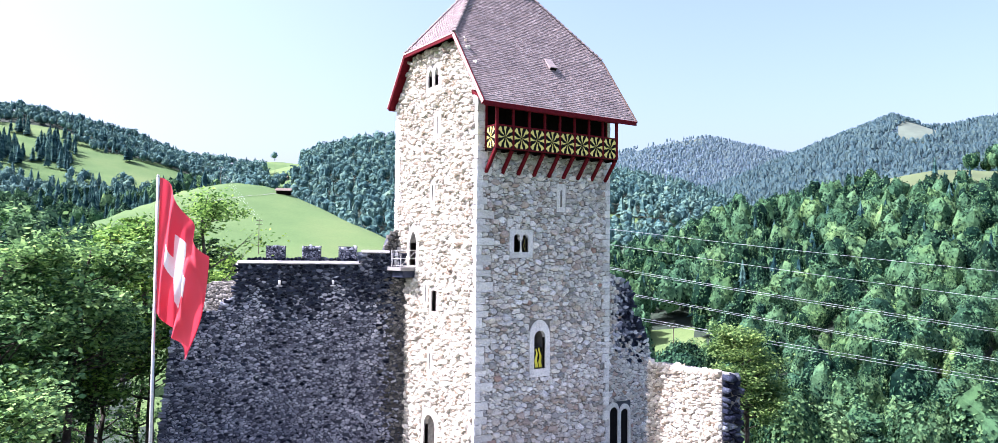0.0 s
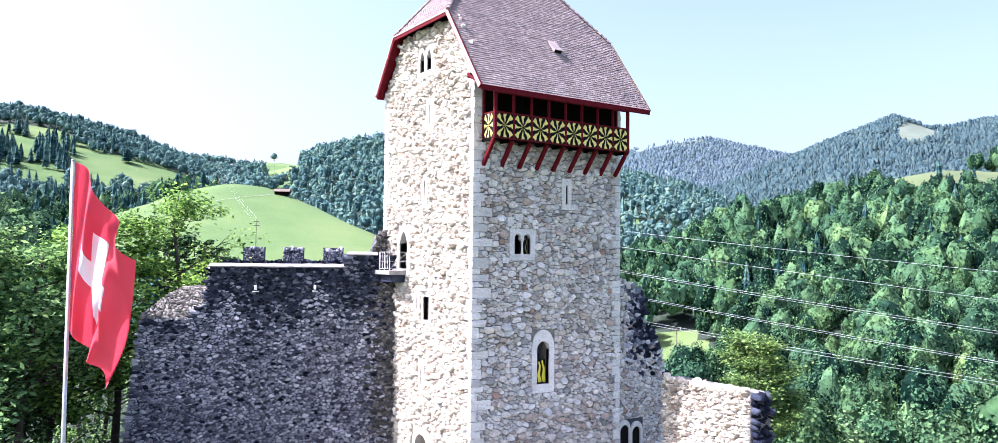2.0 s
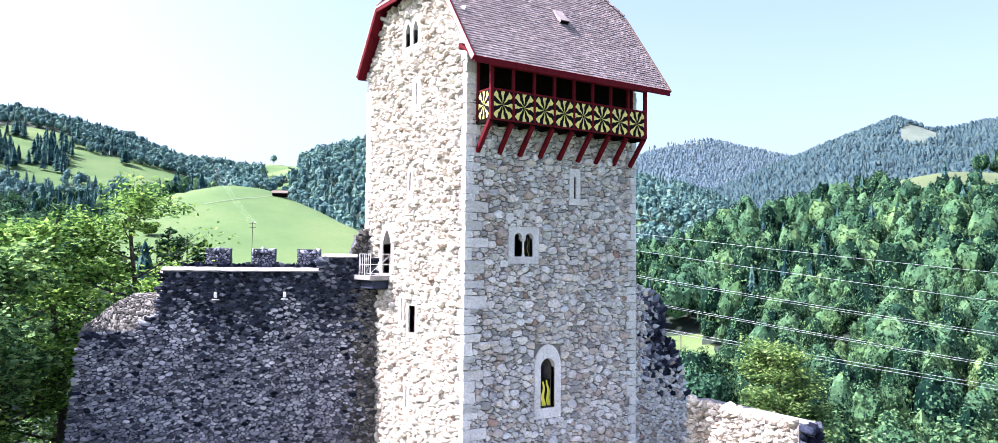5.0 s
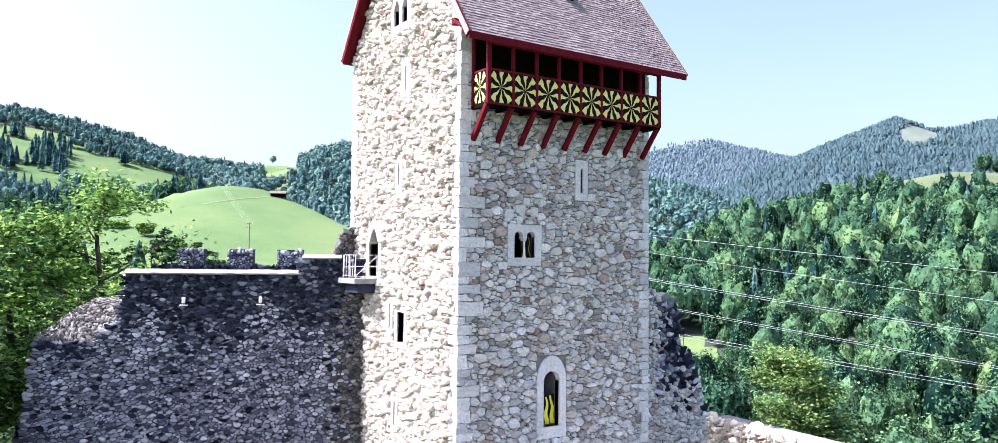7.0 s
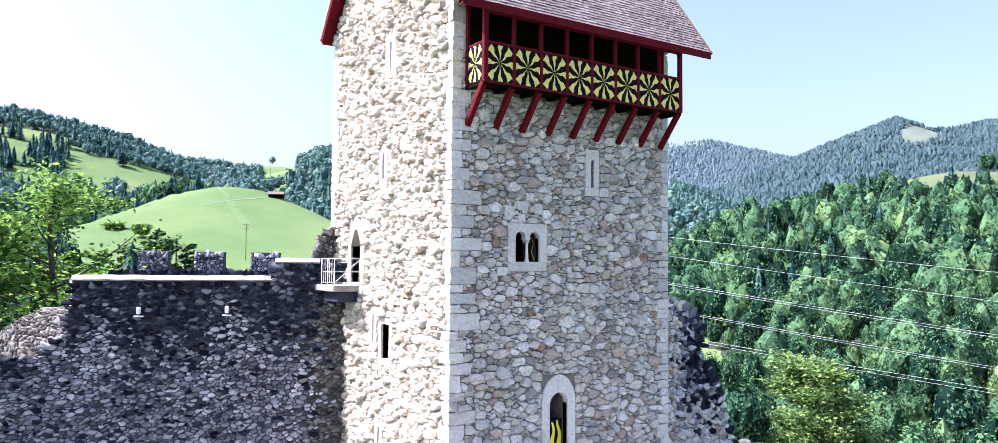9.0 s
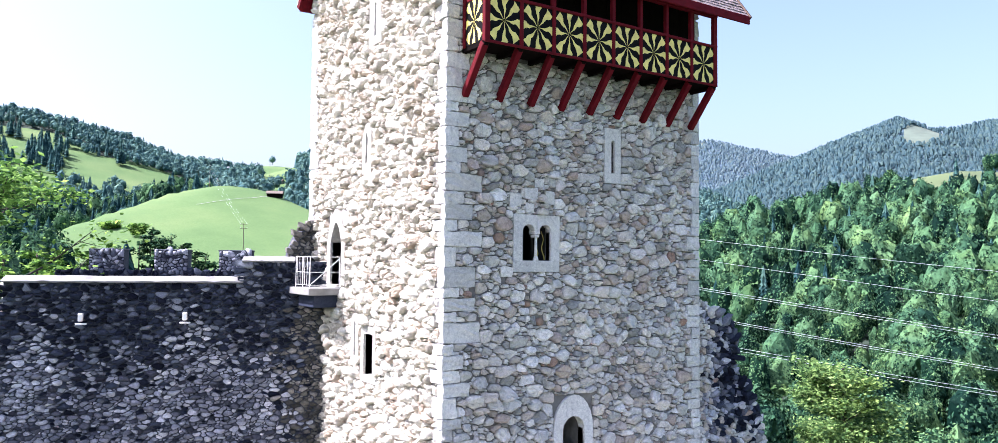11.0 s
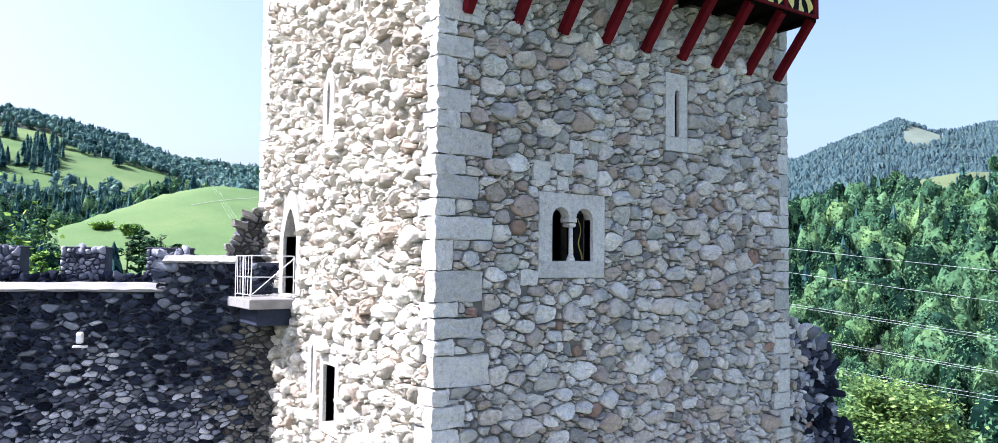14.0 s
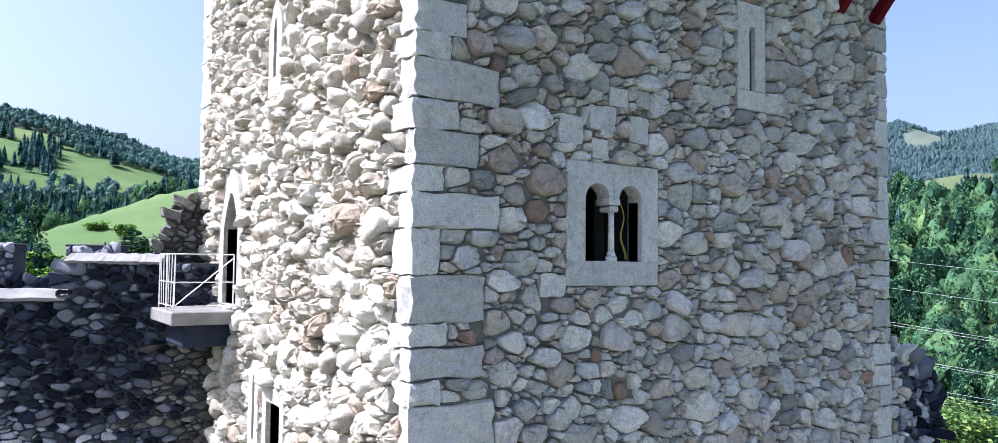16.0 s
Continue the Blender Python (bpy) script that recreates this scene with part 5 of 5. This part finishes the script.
for k, (x, y, top, spread, leaves, mat, op, lf) in enumerate(NEAR_TREES):
    broadleaf("broadleaf_tree", (x, y), top, spread, int(leaves * 1.3), 200 + k, mat, "leafy green broadleaf tree beyond the castle wall", op, lf * 0.72)
for k, (x, y, top, spread) in enumerate(((-16.5, 17, 6.5, 2.6), (-18.6, 12.5, 6.0, 2.6), (-20.5, 8.0, 5.5, 2.6), (-14.2, 19.0, 7.5, 2.8), (-11.6, 20.5, 8.5, 2.8))):
    broadleaf("bush", (x, y), top, spread, 5000, 260 + k, "leaf_dark", "dense green bush beside the castle wall", 0.0, 0.12, 0.06)
BELOW = (
    # x, y, top, spread, leaves, material
    (34.7, 11.9, 6.9, 3.5, 6500, "leaf_yellow"),
    (39.4, 13.6, 3.2, 3.0, 5500, "leaf_yellow"),
    (29.6, 14.1, 4.0, 2.6, 6000, "leaf_wood_dark"),
    (59.3, 20.6, -4.6, 5.4, 1300, "leaf_fresh"),
    (68.2, 14.6, -3.9, 5.0, 1100, "leaf_wood_light"),
    (71.0, 9.1, -2.0, 5.2, 9000, "leaf_wood"),
    (49.4, 17.7, -1.4, 4.4, 8000, "leaf_wood"),
    (61.7, 15.4, -6.2, 4.8, 8000, "leaf_wood_dark"),
    (26.7, 8.9, 1.7, 3.0, 6000, "leaf_wood_dark"),
    (93, 36, -9, 5.4, 8000, "leaf_wood"),
    (93, 24, -10, 5.4, 8000, "leaf_wood_dark"),
    (34, -4, -9, 4.5, 6000, "leaf_wood"),
)
BELOW_LABELS = {"leaf_yellow": "yellow-green broadleaf tree below the castle", "leaf_wood_light": "round light green broadleaf tree below the castle",
                "leaf_fresh": "round grey-green broadleaf tree below the castle"}
# woods: crowns of many small clumps, joined stand by stand
def crown_shape(rng, clumps, tall, shell, core=0, fill=0.98, three=False):
    """Template of a broadleaf crown, 1 high and about 0.8 wide: a lobed mass with leafy sprays all over it."""
    lobes = rng.normal(size=(11, 3))
    lobes[:, 2] = np.abs(lobes[:, 2]) - 0.2
    lobes /= np.linalg.norm(lobes, axis=1)[:, None]

    def radius(d):
        return 0.21 + 0.21 * np.maximum(0, np.max(d @ lobes.T, axis=1)) ** 7
    squash = np.array([1, 1, tall])
    d = rng.normal(size=(clumps, 3))
    d /= np.linalg.norm(d, axis=1)[:, None]
    d[:, 2] = np.abs(d[:, 2]) * 1.15 - 0.35
    rad = radius(d / np.linalg.norm(d, axis=1)[:, None]) + rng.uniform(-0.035, 0.045, clumps)
    c = d * rad[:, None] * squash
    c[:, 2] += 0.52
    nrm = d + rng.normal(size=d.shape) * 0.24
    nrm /= np.linalg.norm(nrm, axis=1)[:, None]
    e = np.cross(nrm, rng.normal(size=d.shape))
    e /= np.linalg.norm(e, axis=1)[:, None]
    g = np.cross(nrm, e)
    s = shell * rng.uniform(0.6, 1.5, (clumps, 1))
    v = np.stack([c - e * s, c + g * s * 0.8 - nrm * s * 0.25, c + e * s, c - g * s * 0.8 - nrm * s * 0.25], 1).reshape(-1, 3)
    f = np.arange(4 * clumps).reshape(-1, 4)[:, ::-1]
    if three:
        v = np.stack([c - e * s, c + e * s * 0.9 - nrm * s * 0.2, c + g * s * 1.35 - nrm * s * 0.25], 1).reshape(-1, 3)
        f = np.arange(3 * clumps).reshape(-1, 3)
        f = np.concatenate([f, f[:, 2:]], 1)
    if core:
        bm = bmesh.new()
        bmesh.ops.create_icosphere(bm, subdivisions=core, radius=1.0)
        cv = np.array([tuple(p.co) for p in bm.verts])
        cf = np.array([[p.index for p in q.verts] for q in bm.faces])
        bm.free()
        cv = cv * (fill * radius(cv) * rng.uniform(0.70, 0.98, len(cv)))[:, None] * squash
        cv[:, 2] = np.maximum(cv[:, 2], -0.30) + 0.52
        f = np.concatenate([f, np.concatenate([cf, cf[:, 2:]], 1) + len(v)])
        v = np.concatenate([v, cv])
    return v, f


def round_tree(at, top, spread, mat, seed, label):
    """A tree with a full lobed crown on a straight trunk."""
    z0 = float(ground_height(np.array([at[0]]), np.array([at[1]]))[0][0]) - 0.2
    t = thing("broadleaf_tree", label, "tree", pose(at[0], at[1], z0))
    v, f = crown_shape(np.random.RandomState(seed), 3000, 1.35, 0.0165, 2, 0.92)
    tall = 2.9 * spread
    v = v * np.array([2.6 * spread, 2.6 * spread, tall])
    v[:, 2] += top - z0 - v[:, 2].max()
    piece("crown", v.tolist(), [tuple(dict.fromkeys(q)) for q in f.tolist()], M[mat], t)
    part("trunk", tube(bmesh.new(), (0, 0, 0), (0, 0, top - z0 - 0.5 * tall), 0.32, 0.18, 8), M["bark"], t, "", True)


for k, (x, y, top, spread, leaves, mat) in enumerate(BELOW):
    label = BELOW_LABELS.get(mat, "dark green broadleaf tree below the castle")
    if mat == "leaf_yellow":
        deep = top - float(ground_height(np.array([x]), np.array([y]))[0][0])
        broadleaf("broadleaf_tree", (x, y), top, spread, int(leaves * 2.6), 300 + k, mat, label, 0.0, 0.13, max(0.35, 1 - 2.3 * spread / deep))
    else:
        round_tree((x, y), top, spread, mat, 300 + k, label)



def spruce_shape(rng, tiers, segs):
    """Template of a spruce, 1 high: drooping jagged skirts up a tapering stem."""
    v, f = [], []
    for k in range(tiers):
        z, r = 0.12 + 0.82 * k / tiers, 0.215 * (1 - k / tiers) ** 0.8 + 0.02
        top = z + 1.5 / tiers
        o = len(v)
        v.append((0, 0, min(1.0, top)))
        for j in range(segs):
            a = 6.283 * (j + rng.uniform(-0.3, 0.3)) / segs
            q = r * (rng.uniform(0.95, 1.25) if j % 2 else rng.uniform(0.5, 0.75))
            v.append((q * math.cos(a), q * math.sin(a), z - (0.035 if j % 2 else -0.02)))
        f += [(o, o + 1 + j, o + 1 + (j + 1) % segs, o + 1 + (j + 1) % segs) for j in range(segs)]
    return np.array(v), np.array(f)


def dome_shape(rng, segs):
    """Template of a far crown: a small uneven dome."""
    v, f = [(rng.uniform(-0.1, 0.1), rng.uniform(-0.1, 0.1), 1.0)], []
    for r, z in ((0.30, 0.82), (0.56, 0.25)):
        v += [(r * rng.uniform(0.75, 1.25) * math.cos(6.283 * j / segs), r * rng.uniform(0.75, 1.25) * math.sin(6.283 * j / segs), z + rng.uniform(-0.1, 0.1)) for j in range(segs)]
    for j in range(segs):
        k = (j + 1) % segs
        f += [(0, 1 + j, 1 + k, 1 + k), (1 + j, 1 + segs + j, 1 + segs + k, 1 + segs + k), (1 + j, 1 + segs + k, 1 + k, 1 + k)]
    return np.array(v), np.array(f)


def join_stand(name, label, pts, shapes, mat, heights, seed, wide=(0.62, 1.0)):
    """Many trees as one mesh. pts: x, y, z; each takes one of the shapes, turned and scaled."""
    rng = np.random.RandomState(seed)
    va, fa, o = [], [], 0
    for x, y, z in pts:
        v, f = shapes[rng.randint(len(shapes))]
        h, a = heights[0] + (heights[1] - heights[0]) * rng.rand(), rng.uniform(0, 6.283)
        w = h * rng.uniform(*wide)
        c, s = math.cos(a), math.sin(a)
        q = np.empty_like(v)
        q[:, 0], q[:, 1], q[:, 2] = (v[:, 0] * c - v[:, 1] * s) * w + x, (v[:, 0] * s + v[:, 1] * c) * w + y, v[:, 2] * h + z - 0.3
        va.append(q)
        fa.append(f + o)
        o += len(v)
    if not va:
        return
    va, fa = np.concatenate(va), np.concatenate(fa)
    me = bpy.data.meshes.new(name)
    if (fa[:, 2] == fa[:, 3]).all():
        fa = fa[:, :3]
    me.vertices.add(len(va))
    me.vertices.foreach_set("co", va.ravel())
    if fa.shape[1] == 4:
        three = fa[:, 2] == fa[:, 3]
        sizes = np.where(three, 3, 4)
        keep = np.ones(fa.shape, bool)
        keep[three, 3] = False
        flat = fa[keep]
    else:
        sizes, flat, three = np.full(len(fa), 3), fa.ravel(), np.zeros(len(fa), bool)
    me.loops.add(len(flat))
    me.loops.foreach_set("vertex_index", flat.astype(np.int32))
    me.polygons.add(len(fa))
    me.polygons.foreach_set("loop_start", np.concatenate([[0], np.cumsum(sizes)[:-1]]).astype(np.int32))
    me.polygons.foreach_set("use_smooth", three)
    me.update(calc_edges=True)
    me.materials.append(M[mat])
    tagged(new(name, me), label, "woods", "", "stuff")


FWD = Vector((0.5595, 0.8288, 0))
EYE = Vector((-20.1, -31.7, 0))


def stand(crest, spacing, front, back, seed, limit=99999):
    """Places for trees on the viewer's side of a crest."""
    rng = np.random.RandomState(seed)
    k = NAMES.index(crest)
    pts = np.array(CRESTS[crest][1], float)[:, :2]
    lo, hi = pts.min(0) - front, pts.max(0) + front
    nx, ny = int((hi[0] - lo[0]) / spacing), int((hi[1] - lo[1]) / spacing)
    gx, gy = np.meshgrid(np.arange(nx), np.arange(ny), indexing="ij")
    x = lo[0] + (gx.ravel() + rng.uniform(-0.42, 0.42, gx.size)) * spacing
    y = lo[1] + (gy.ravel() + rng.uniform(-0.42, 0.42, gx.size)) * spacing
    best, side = np.full(x.shape, 1e9), np.zeros(x.shape)
    for (ax, ay), (bx, by) in zip(pts, pts[1:]):
        dx, dy = bx - ax, by - ay
        f = np.clip(((x - ax) * dx + (y - ay) * dy) / (dx * dx + dy * dy), 0, 1)
        qx, qy = ax + f * dx, ay + f * dy
        d = np.hypot(x - qx, y - qy)
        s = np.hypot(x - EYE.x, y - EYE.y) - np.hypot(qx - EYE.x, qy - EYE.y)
        side = np.where(d < best, s, side)
        best = np.minimum(best, d)
    z, who = ground_height(x, y)
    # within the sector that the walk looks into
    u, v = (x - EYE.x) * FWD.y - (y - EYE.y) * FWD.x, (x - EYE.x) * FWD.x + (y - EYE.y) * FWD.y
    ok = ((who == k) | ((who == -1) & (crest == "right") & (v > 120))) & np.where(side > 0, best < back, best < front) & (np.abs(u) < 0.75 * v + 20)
    ok &= ~in_open(crest, x, y)
    return np.stack([x[ok], y[ok], z[ok]], 1)[:limit], v[ok][:limit]


rs = np.random.RandomState(9)
FINE = [crown_shape(rs, 1150, 1.5, 0.0215, 2, three=True) for _ in range(6)]
MIDDLE = [crown_shape(rs, 460, 1.55, 0.030, 2, three=True) for _ in range(6)]
TINY = [dome_shape(rs, 6) for _ in range(4)] + [(v * np.array([1.5, 1.5, 1.15]), f) for v, f in (spruce_shape(rs, 3, 7) for _ in range(4))]
LEAFY_FAR = [crown_shape(rs, 46, 1.5, 0.085, 1) for _ in range(6)]
SPRUCE = [spruce_shape(rs, 9, 11) for _ in range(4)]
SPRUCE_FAR = [spruce_shape(rs, 5, 7) for _ in range(4)]


def split(pts, share, seed):
    m = np.random.RandomState(seed).rand(len(pts)) < share
    return pts[m], pts[~m]


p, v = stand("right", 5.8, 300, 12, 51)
keep = np.random.RandomState(77).rand(len(p)) < 0.95
p, v = p[keep], v[keep]
near, far = p[v < 230], p[v >= 230]
a, b = split(near, 0.4, 21)
b, c = split(b, 0.7, 22)
join_stand("woodland_near", "dense dark green wood on the valley side", a, FINE, "leaf_wood_dark", (8, 18), 1, (0.60, 0.94))
join_stand("woodland_near", "dense green mixed wood on the valley side", b, FINE, "leaf_wood", (7, 16), 41, (0.60, 0.94))
join_stand("woodland_near", "light green trees on the valley side", c, FINE, "leaf_wood_light", (7, 14), 42, (0.60, 0.94))
a, b = split(far, 0.1, 2)
b, c = split(b, 0.35, 23)
c, d = split(c, 0.8, 24)
join_stand("woodland_slope", "dense dark green wood on the hillside", b, MIDDLE, "leaf_wood_dark", (9, 19), 3, (0.60, 0.94))
join_stand("woodland_slope", "dense green mixed wood on the hillside", c, MIDDLE, "leaf_wood", (8, 17), 43, (0.60, 0.94))
join_stand("woodland_slope", "light green trees on the hillside", d, MIDDLE, "leaf_wood_light", (7, 14), 44, (0.60, 0.94))
join_stand("spruce_slope", "dark spruces among the hillside wood", a, SPRUCE, "needles", (10, 17), 4)
few = np.random.RandomState(61)
spots = np.concatenate([np.array(c) + few.normal(size=(n, 2)) * np.array(r) for c, r, n in (((381, 168), (5, 4), 5), ((412, 168), (4, 3), 4), ((420, 188), (3, 3), 1), ((352, 158), (7, 4), 6))])
join_stand("spruce_pasture", "small dark spruces on the hill pasture", np.stack([spots[:, 0], spots[:, 1], ground_height(spots[:, 0], spots[:, 1])[0]], 1), SPRUCE, "needles", (7, 12), 62)
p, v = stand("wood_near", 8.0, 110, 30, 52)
a, b = split(p, 0.33, 5)
join_stand("woodland_left", "dark mixed wood beside the meadow", b, FINE, "leaf_wood", (15, 25), 6)
join_stand("spruce_left", "dark spruces beside the meadow", a, SPRUCE, "needles", (17, 26), 7, (0.75, 1.1))
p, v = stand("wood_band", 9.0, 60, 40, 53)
a, b = split(p, 0.45, 8)
join_stand("woodland_band", "belt of mixed trees behind the meadow", b, MIDDLE, "leaf_wood", (15, 24), 9)
join_stand("spruce_band", "belt of dark spruces behind the meadow", a, SPRUCE, "needles", (18, 28), 10, (0.75, 1.1))
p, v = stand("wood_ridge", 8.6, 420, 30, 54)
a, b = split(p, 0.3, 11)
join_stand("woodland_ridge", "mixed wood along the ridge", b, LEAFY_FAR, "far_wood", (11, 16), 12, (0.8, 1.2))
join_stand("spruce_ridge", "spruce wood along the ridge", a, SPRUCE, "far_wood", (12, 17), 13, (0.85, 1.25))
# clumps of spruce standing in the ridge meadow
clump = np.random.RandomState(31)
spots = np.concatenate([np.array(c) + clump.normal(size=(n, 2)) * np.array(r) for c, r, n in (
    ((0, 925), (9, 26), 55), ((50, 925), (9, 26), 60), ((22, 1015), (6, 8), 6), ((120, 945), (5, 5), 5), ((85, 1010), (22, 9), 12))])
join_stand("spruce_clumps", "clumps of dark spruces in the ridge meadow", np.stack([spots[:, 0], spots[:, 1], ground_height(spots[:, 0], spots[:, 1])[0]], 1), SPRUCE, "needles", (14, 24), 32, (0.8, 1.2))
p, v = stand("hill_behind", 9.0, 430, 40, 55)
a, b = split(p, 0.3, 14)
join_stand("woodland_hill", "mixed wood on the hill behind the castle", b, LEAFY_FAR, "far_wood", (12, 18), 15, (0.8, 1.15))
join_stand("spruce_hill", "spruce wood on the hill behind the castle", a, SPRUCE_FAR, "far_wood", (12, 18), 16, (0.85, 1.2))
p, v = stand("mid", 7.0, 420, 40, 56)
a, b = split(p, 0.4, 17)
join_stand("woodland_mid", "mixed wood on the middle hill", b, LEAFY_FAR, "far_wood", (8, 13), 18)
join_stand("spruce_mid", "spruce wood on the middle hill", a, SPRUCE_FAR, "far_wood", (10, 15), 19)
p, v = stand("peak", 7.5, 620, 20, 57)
join_stand("mountain_wood", "far spruce wood on the mountain, haze in its colour", p, TINY, "mountain_wood", (8, 13), 20)
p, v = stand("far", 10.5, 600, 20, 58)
join_stand("distant_wood", "wood on the distant mountain, haze in its colour", p, TINY, "distant_wood", (9, 14), 21)

# ---- power lines ----
def cable(a, b, sag, r):
    cu = bpy.data.curves.new("power_cable", "CURVE")
    cu.dimensions, cu.bevel_depth, cu.bevel_resolution = "3D", r, 0
    sp = cu.splines.new("POLY")
    sp.points.add(16)
    a, b = Vector(a), Vector(b)
    for k in range(17):
        f = k / 16
        q = a.lerp(b, f) - Vector((0, 0, sag * 4 * f * (1 - f)))
        sp.points[k].co = (*q, 1)
    cu.materials.append(M["wire"])
    tagged(new("power_cable", cu), "thin pale overhead power cable across the valley", "cable", "valley power cables")


CABLES = [
    ((50.5, 88.0, 19.4), (145.9, 17.6, 7.4)),
    ((50.6, 88.0, 17.5), (145.7, 17.7, 1.9)),
    ((50.6, 88.0, 14.0), (145.6, 17.9, -3.8)),
    ((50.6, 88.0, 13.8), (145.6, 17.9, -4.3)),
    ((50.6, 88.0, 10.5), (145.4, 18.0, -9.3)),
    ((50.6, 88.0, 10.3), (145.4, 18.0, -9.7)),
    ((50.7, 87.9, 6.2), (145.3, 18.0, -12.4)),
    ((50.7, 87.9, 5.9), (145.3, 18.0, -13.1)),
]
for a, b in CABLES:
    cable(a, b, 0.6, 0.023)


# ---- small things on the meadow hill ----
def on_ground(x, y):
    return float(ground_height(np.array([float(x)]), np.array([float(y)]))[0][0])


def barn(x, y, turn, w, d, h, wall, label):
    b = thing("barn", label, "barn", pose(x, y, on_ground(x, y) - 0.3, 0, 0, turn))
    part("wall", box(bmesh.new(), (-w / 2, -d / 2, 0), (w / 2, d / 2, h), 0.03), M[wall], b)
    ro = h * 0.62
    verts = [(-w / 2 - 0.6, -d / 2 - 0.8, h - 0.3), (w / 2 + 0.6, -d / 2 - 0.8, h - 0.3), (w / 2 + 0.6, 0, h + ro), (-w / 2 - 0.6, 0, h + ro),
             (-w / 2 - 0.6, d / 2 + 0.8, h - 0.3), (w / 2 + 0.6, d / 2 + 0.8, h - 0.3)]
    verts += [(a, c, e - 0.25) for a, c, e in verts]
    faces = [(0, 1, 2, 3), (3, 2, 5, 4), (6, 9, 8, 7), (9, 10, 11, 8), (0, 6, 7, 1), (4, 5, 11, 10), (0, 3, 9, 6), (3, 4, 10, 9), (1, 7, 8, 2), (2, 8, 11, 5)]
    piece("roof", verts, faces, M["wood_pole"], b, "dark brown roof")
    part("door", box(bmesh.new(), (-w * 0.15, -d / 2 - 0.06, 0), (w * 0.15, -d / 2 + 0.02, h * 0.6), 0.01), M["dark_wood"], b)
    return b


barn(129, 415, -25, 8, 6, 2.3, "dark_wood", "brown wooden barn on the meadow hill")
barn(224, 703, -35, 9, 7, 3.6, "coping", "pale farmhouse with brown roof beyond the meadow")


def power_pole(x, y, top, arms, label):
    z = on_ground(x, y) - 0.3
    p = thing("power_pole", label, "pole", pose(x, y, z, 0, 0, -20), "", "power poles")
    h = top - z
    part("shaft", tube(bmesh.new(), (0, 0, 0), (0, 0, h), 0.17, 0.12, 8), M["wood_pole"], p)
    for k in range(arms):
        part("crossarm", box(bmesh.new(), (-1.3, -0.07, h - 0.6 - 1.6 * k), (1.3, 0.07, h - 0.42 - 1.6 * k), 0.01), M["wood_pole"], p)
        for s in (-1.2, 1.2):
            part("insulator", tube(bmesh.new(), (s, 0, h - 0.42 - 1.6 * k), (s, 0, h - 0.1 - 1.6 * k), 0.07, 0.05, 6), M["white_metal"], p)


power_pole(75, 283, 24.6, 2, "slim wooden power pole with crossarms on the meadow")
power_pole(104, 459, 64, 1, "slim wooden power pole on top of the meadow hill")
power_pole(222, 722, 103, 1, "slim wooden power pole on the far meadow")
power_pole(153, 131, -9.2, 1, "wooden power pole among the valley trees")

for s in (-1.2, 0.0, 1.2):
    cable((75 + s, 283, 24.3), (104 + s, 459, 63.5), 1.5, 0.012)


def track(name, pts, width):
    """A worn track that lies on the meadow."""
    verts, faces = [], []
    for k in range(len(pts) * 8 - 7):
        i, f = min(k // 8, len(pts) - 2), (k - 8 * min(k // 8, len(pts) - 2)) / 8
        (ax, ay), (bx, by) = pts[i], pts[i + 1]
        n = Vector((by - ay, ax - bx)).normalized() * width / 2
        x, y = ax + (bx - ax) * f, ay + (by - ay) * f
        verts += [(x + s * n.x, y + s * n.y, on_ground(x + s * n.x, y + s * n.y) + 0.35) for s in (-1, 1)]
    faces = [(2 * k, 2 * k + 1, 2 * k + 3, 2 * k + 2) for k in range(len(verts) // 2 - 1)]
    tagged(new(name, mesh_of(name, verts, faces, [M["coping"]], True)), "pale worn farm track across the meadow", "track", "", "structure")


track("farm_track", ((81, 388), (98, 396), (112, 403), (124, 413)), 0.5)

for k, (x, y, top) in enumerate(((15.9, 208, 14.5), (20.8, 205, 15.8), (25, 202, 17), (27.6, 200, 21), (30.5, 198, 17.8), (32.6, 197, 19), (34.8, 195, 16.6), (37.3, 194, 14.8), (39, 192, 13.8),
                                 (5, 160, 15), (0, 140, 15), (10, 172, 14), (-4, 128, 14.5), (45, 330, 24), (38, 352, 24))):
    broadleaf("meadow_tree", (x, y), top, 2.6 + (k % 3) * 0.6, 2900, 400 + k, "leaf_wood" if k < 9 else "leaf", "small bushy tree at the foot of the meadow hill", 0.0, 0.42, 0.12)
lone = thing("lone_tree", "lone round tree on the pale saddle meadow", "tree", pose(455, 1452, on_ground(455, 1452) - 0.2))
v, f = MIDDLE[2]
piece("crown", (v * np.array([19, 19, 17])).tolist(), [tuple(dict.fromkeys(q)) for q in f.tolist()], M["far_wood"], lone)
part("trunk", tube(bmesh.new(), (0, 0, 0), (0, 0, 8), 0.4, 0.25, 8), M["bark"], lone)
for k, (x, y, h) in enumerate(((22.5, 201, 16.4),)):
    t = thing("spruce_tree", "small dark spruce at the foot of the meadow hill", "tree", pose(x, y, on_ground(x, y) - 0.2))
    v, f = spruce_shape(np.random.RandomState(70 + k), 18, 15)
    hh = h - on_ground(x, y)
    piece("crown", (v * hh).tolist(), f[:, :3].tolist(), M["needles"], t)
    part("trunk", tube(bmesh.new(), (0, 0, 0), (0, 0, hh * 0.4), 0.15, 0.08, 6), M["bark"], t)
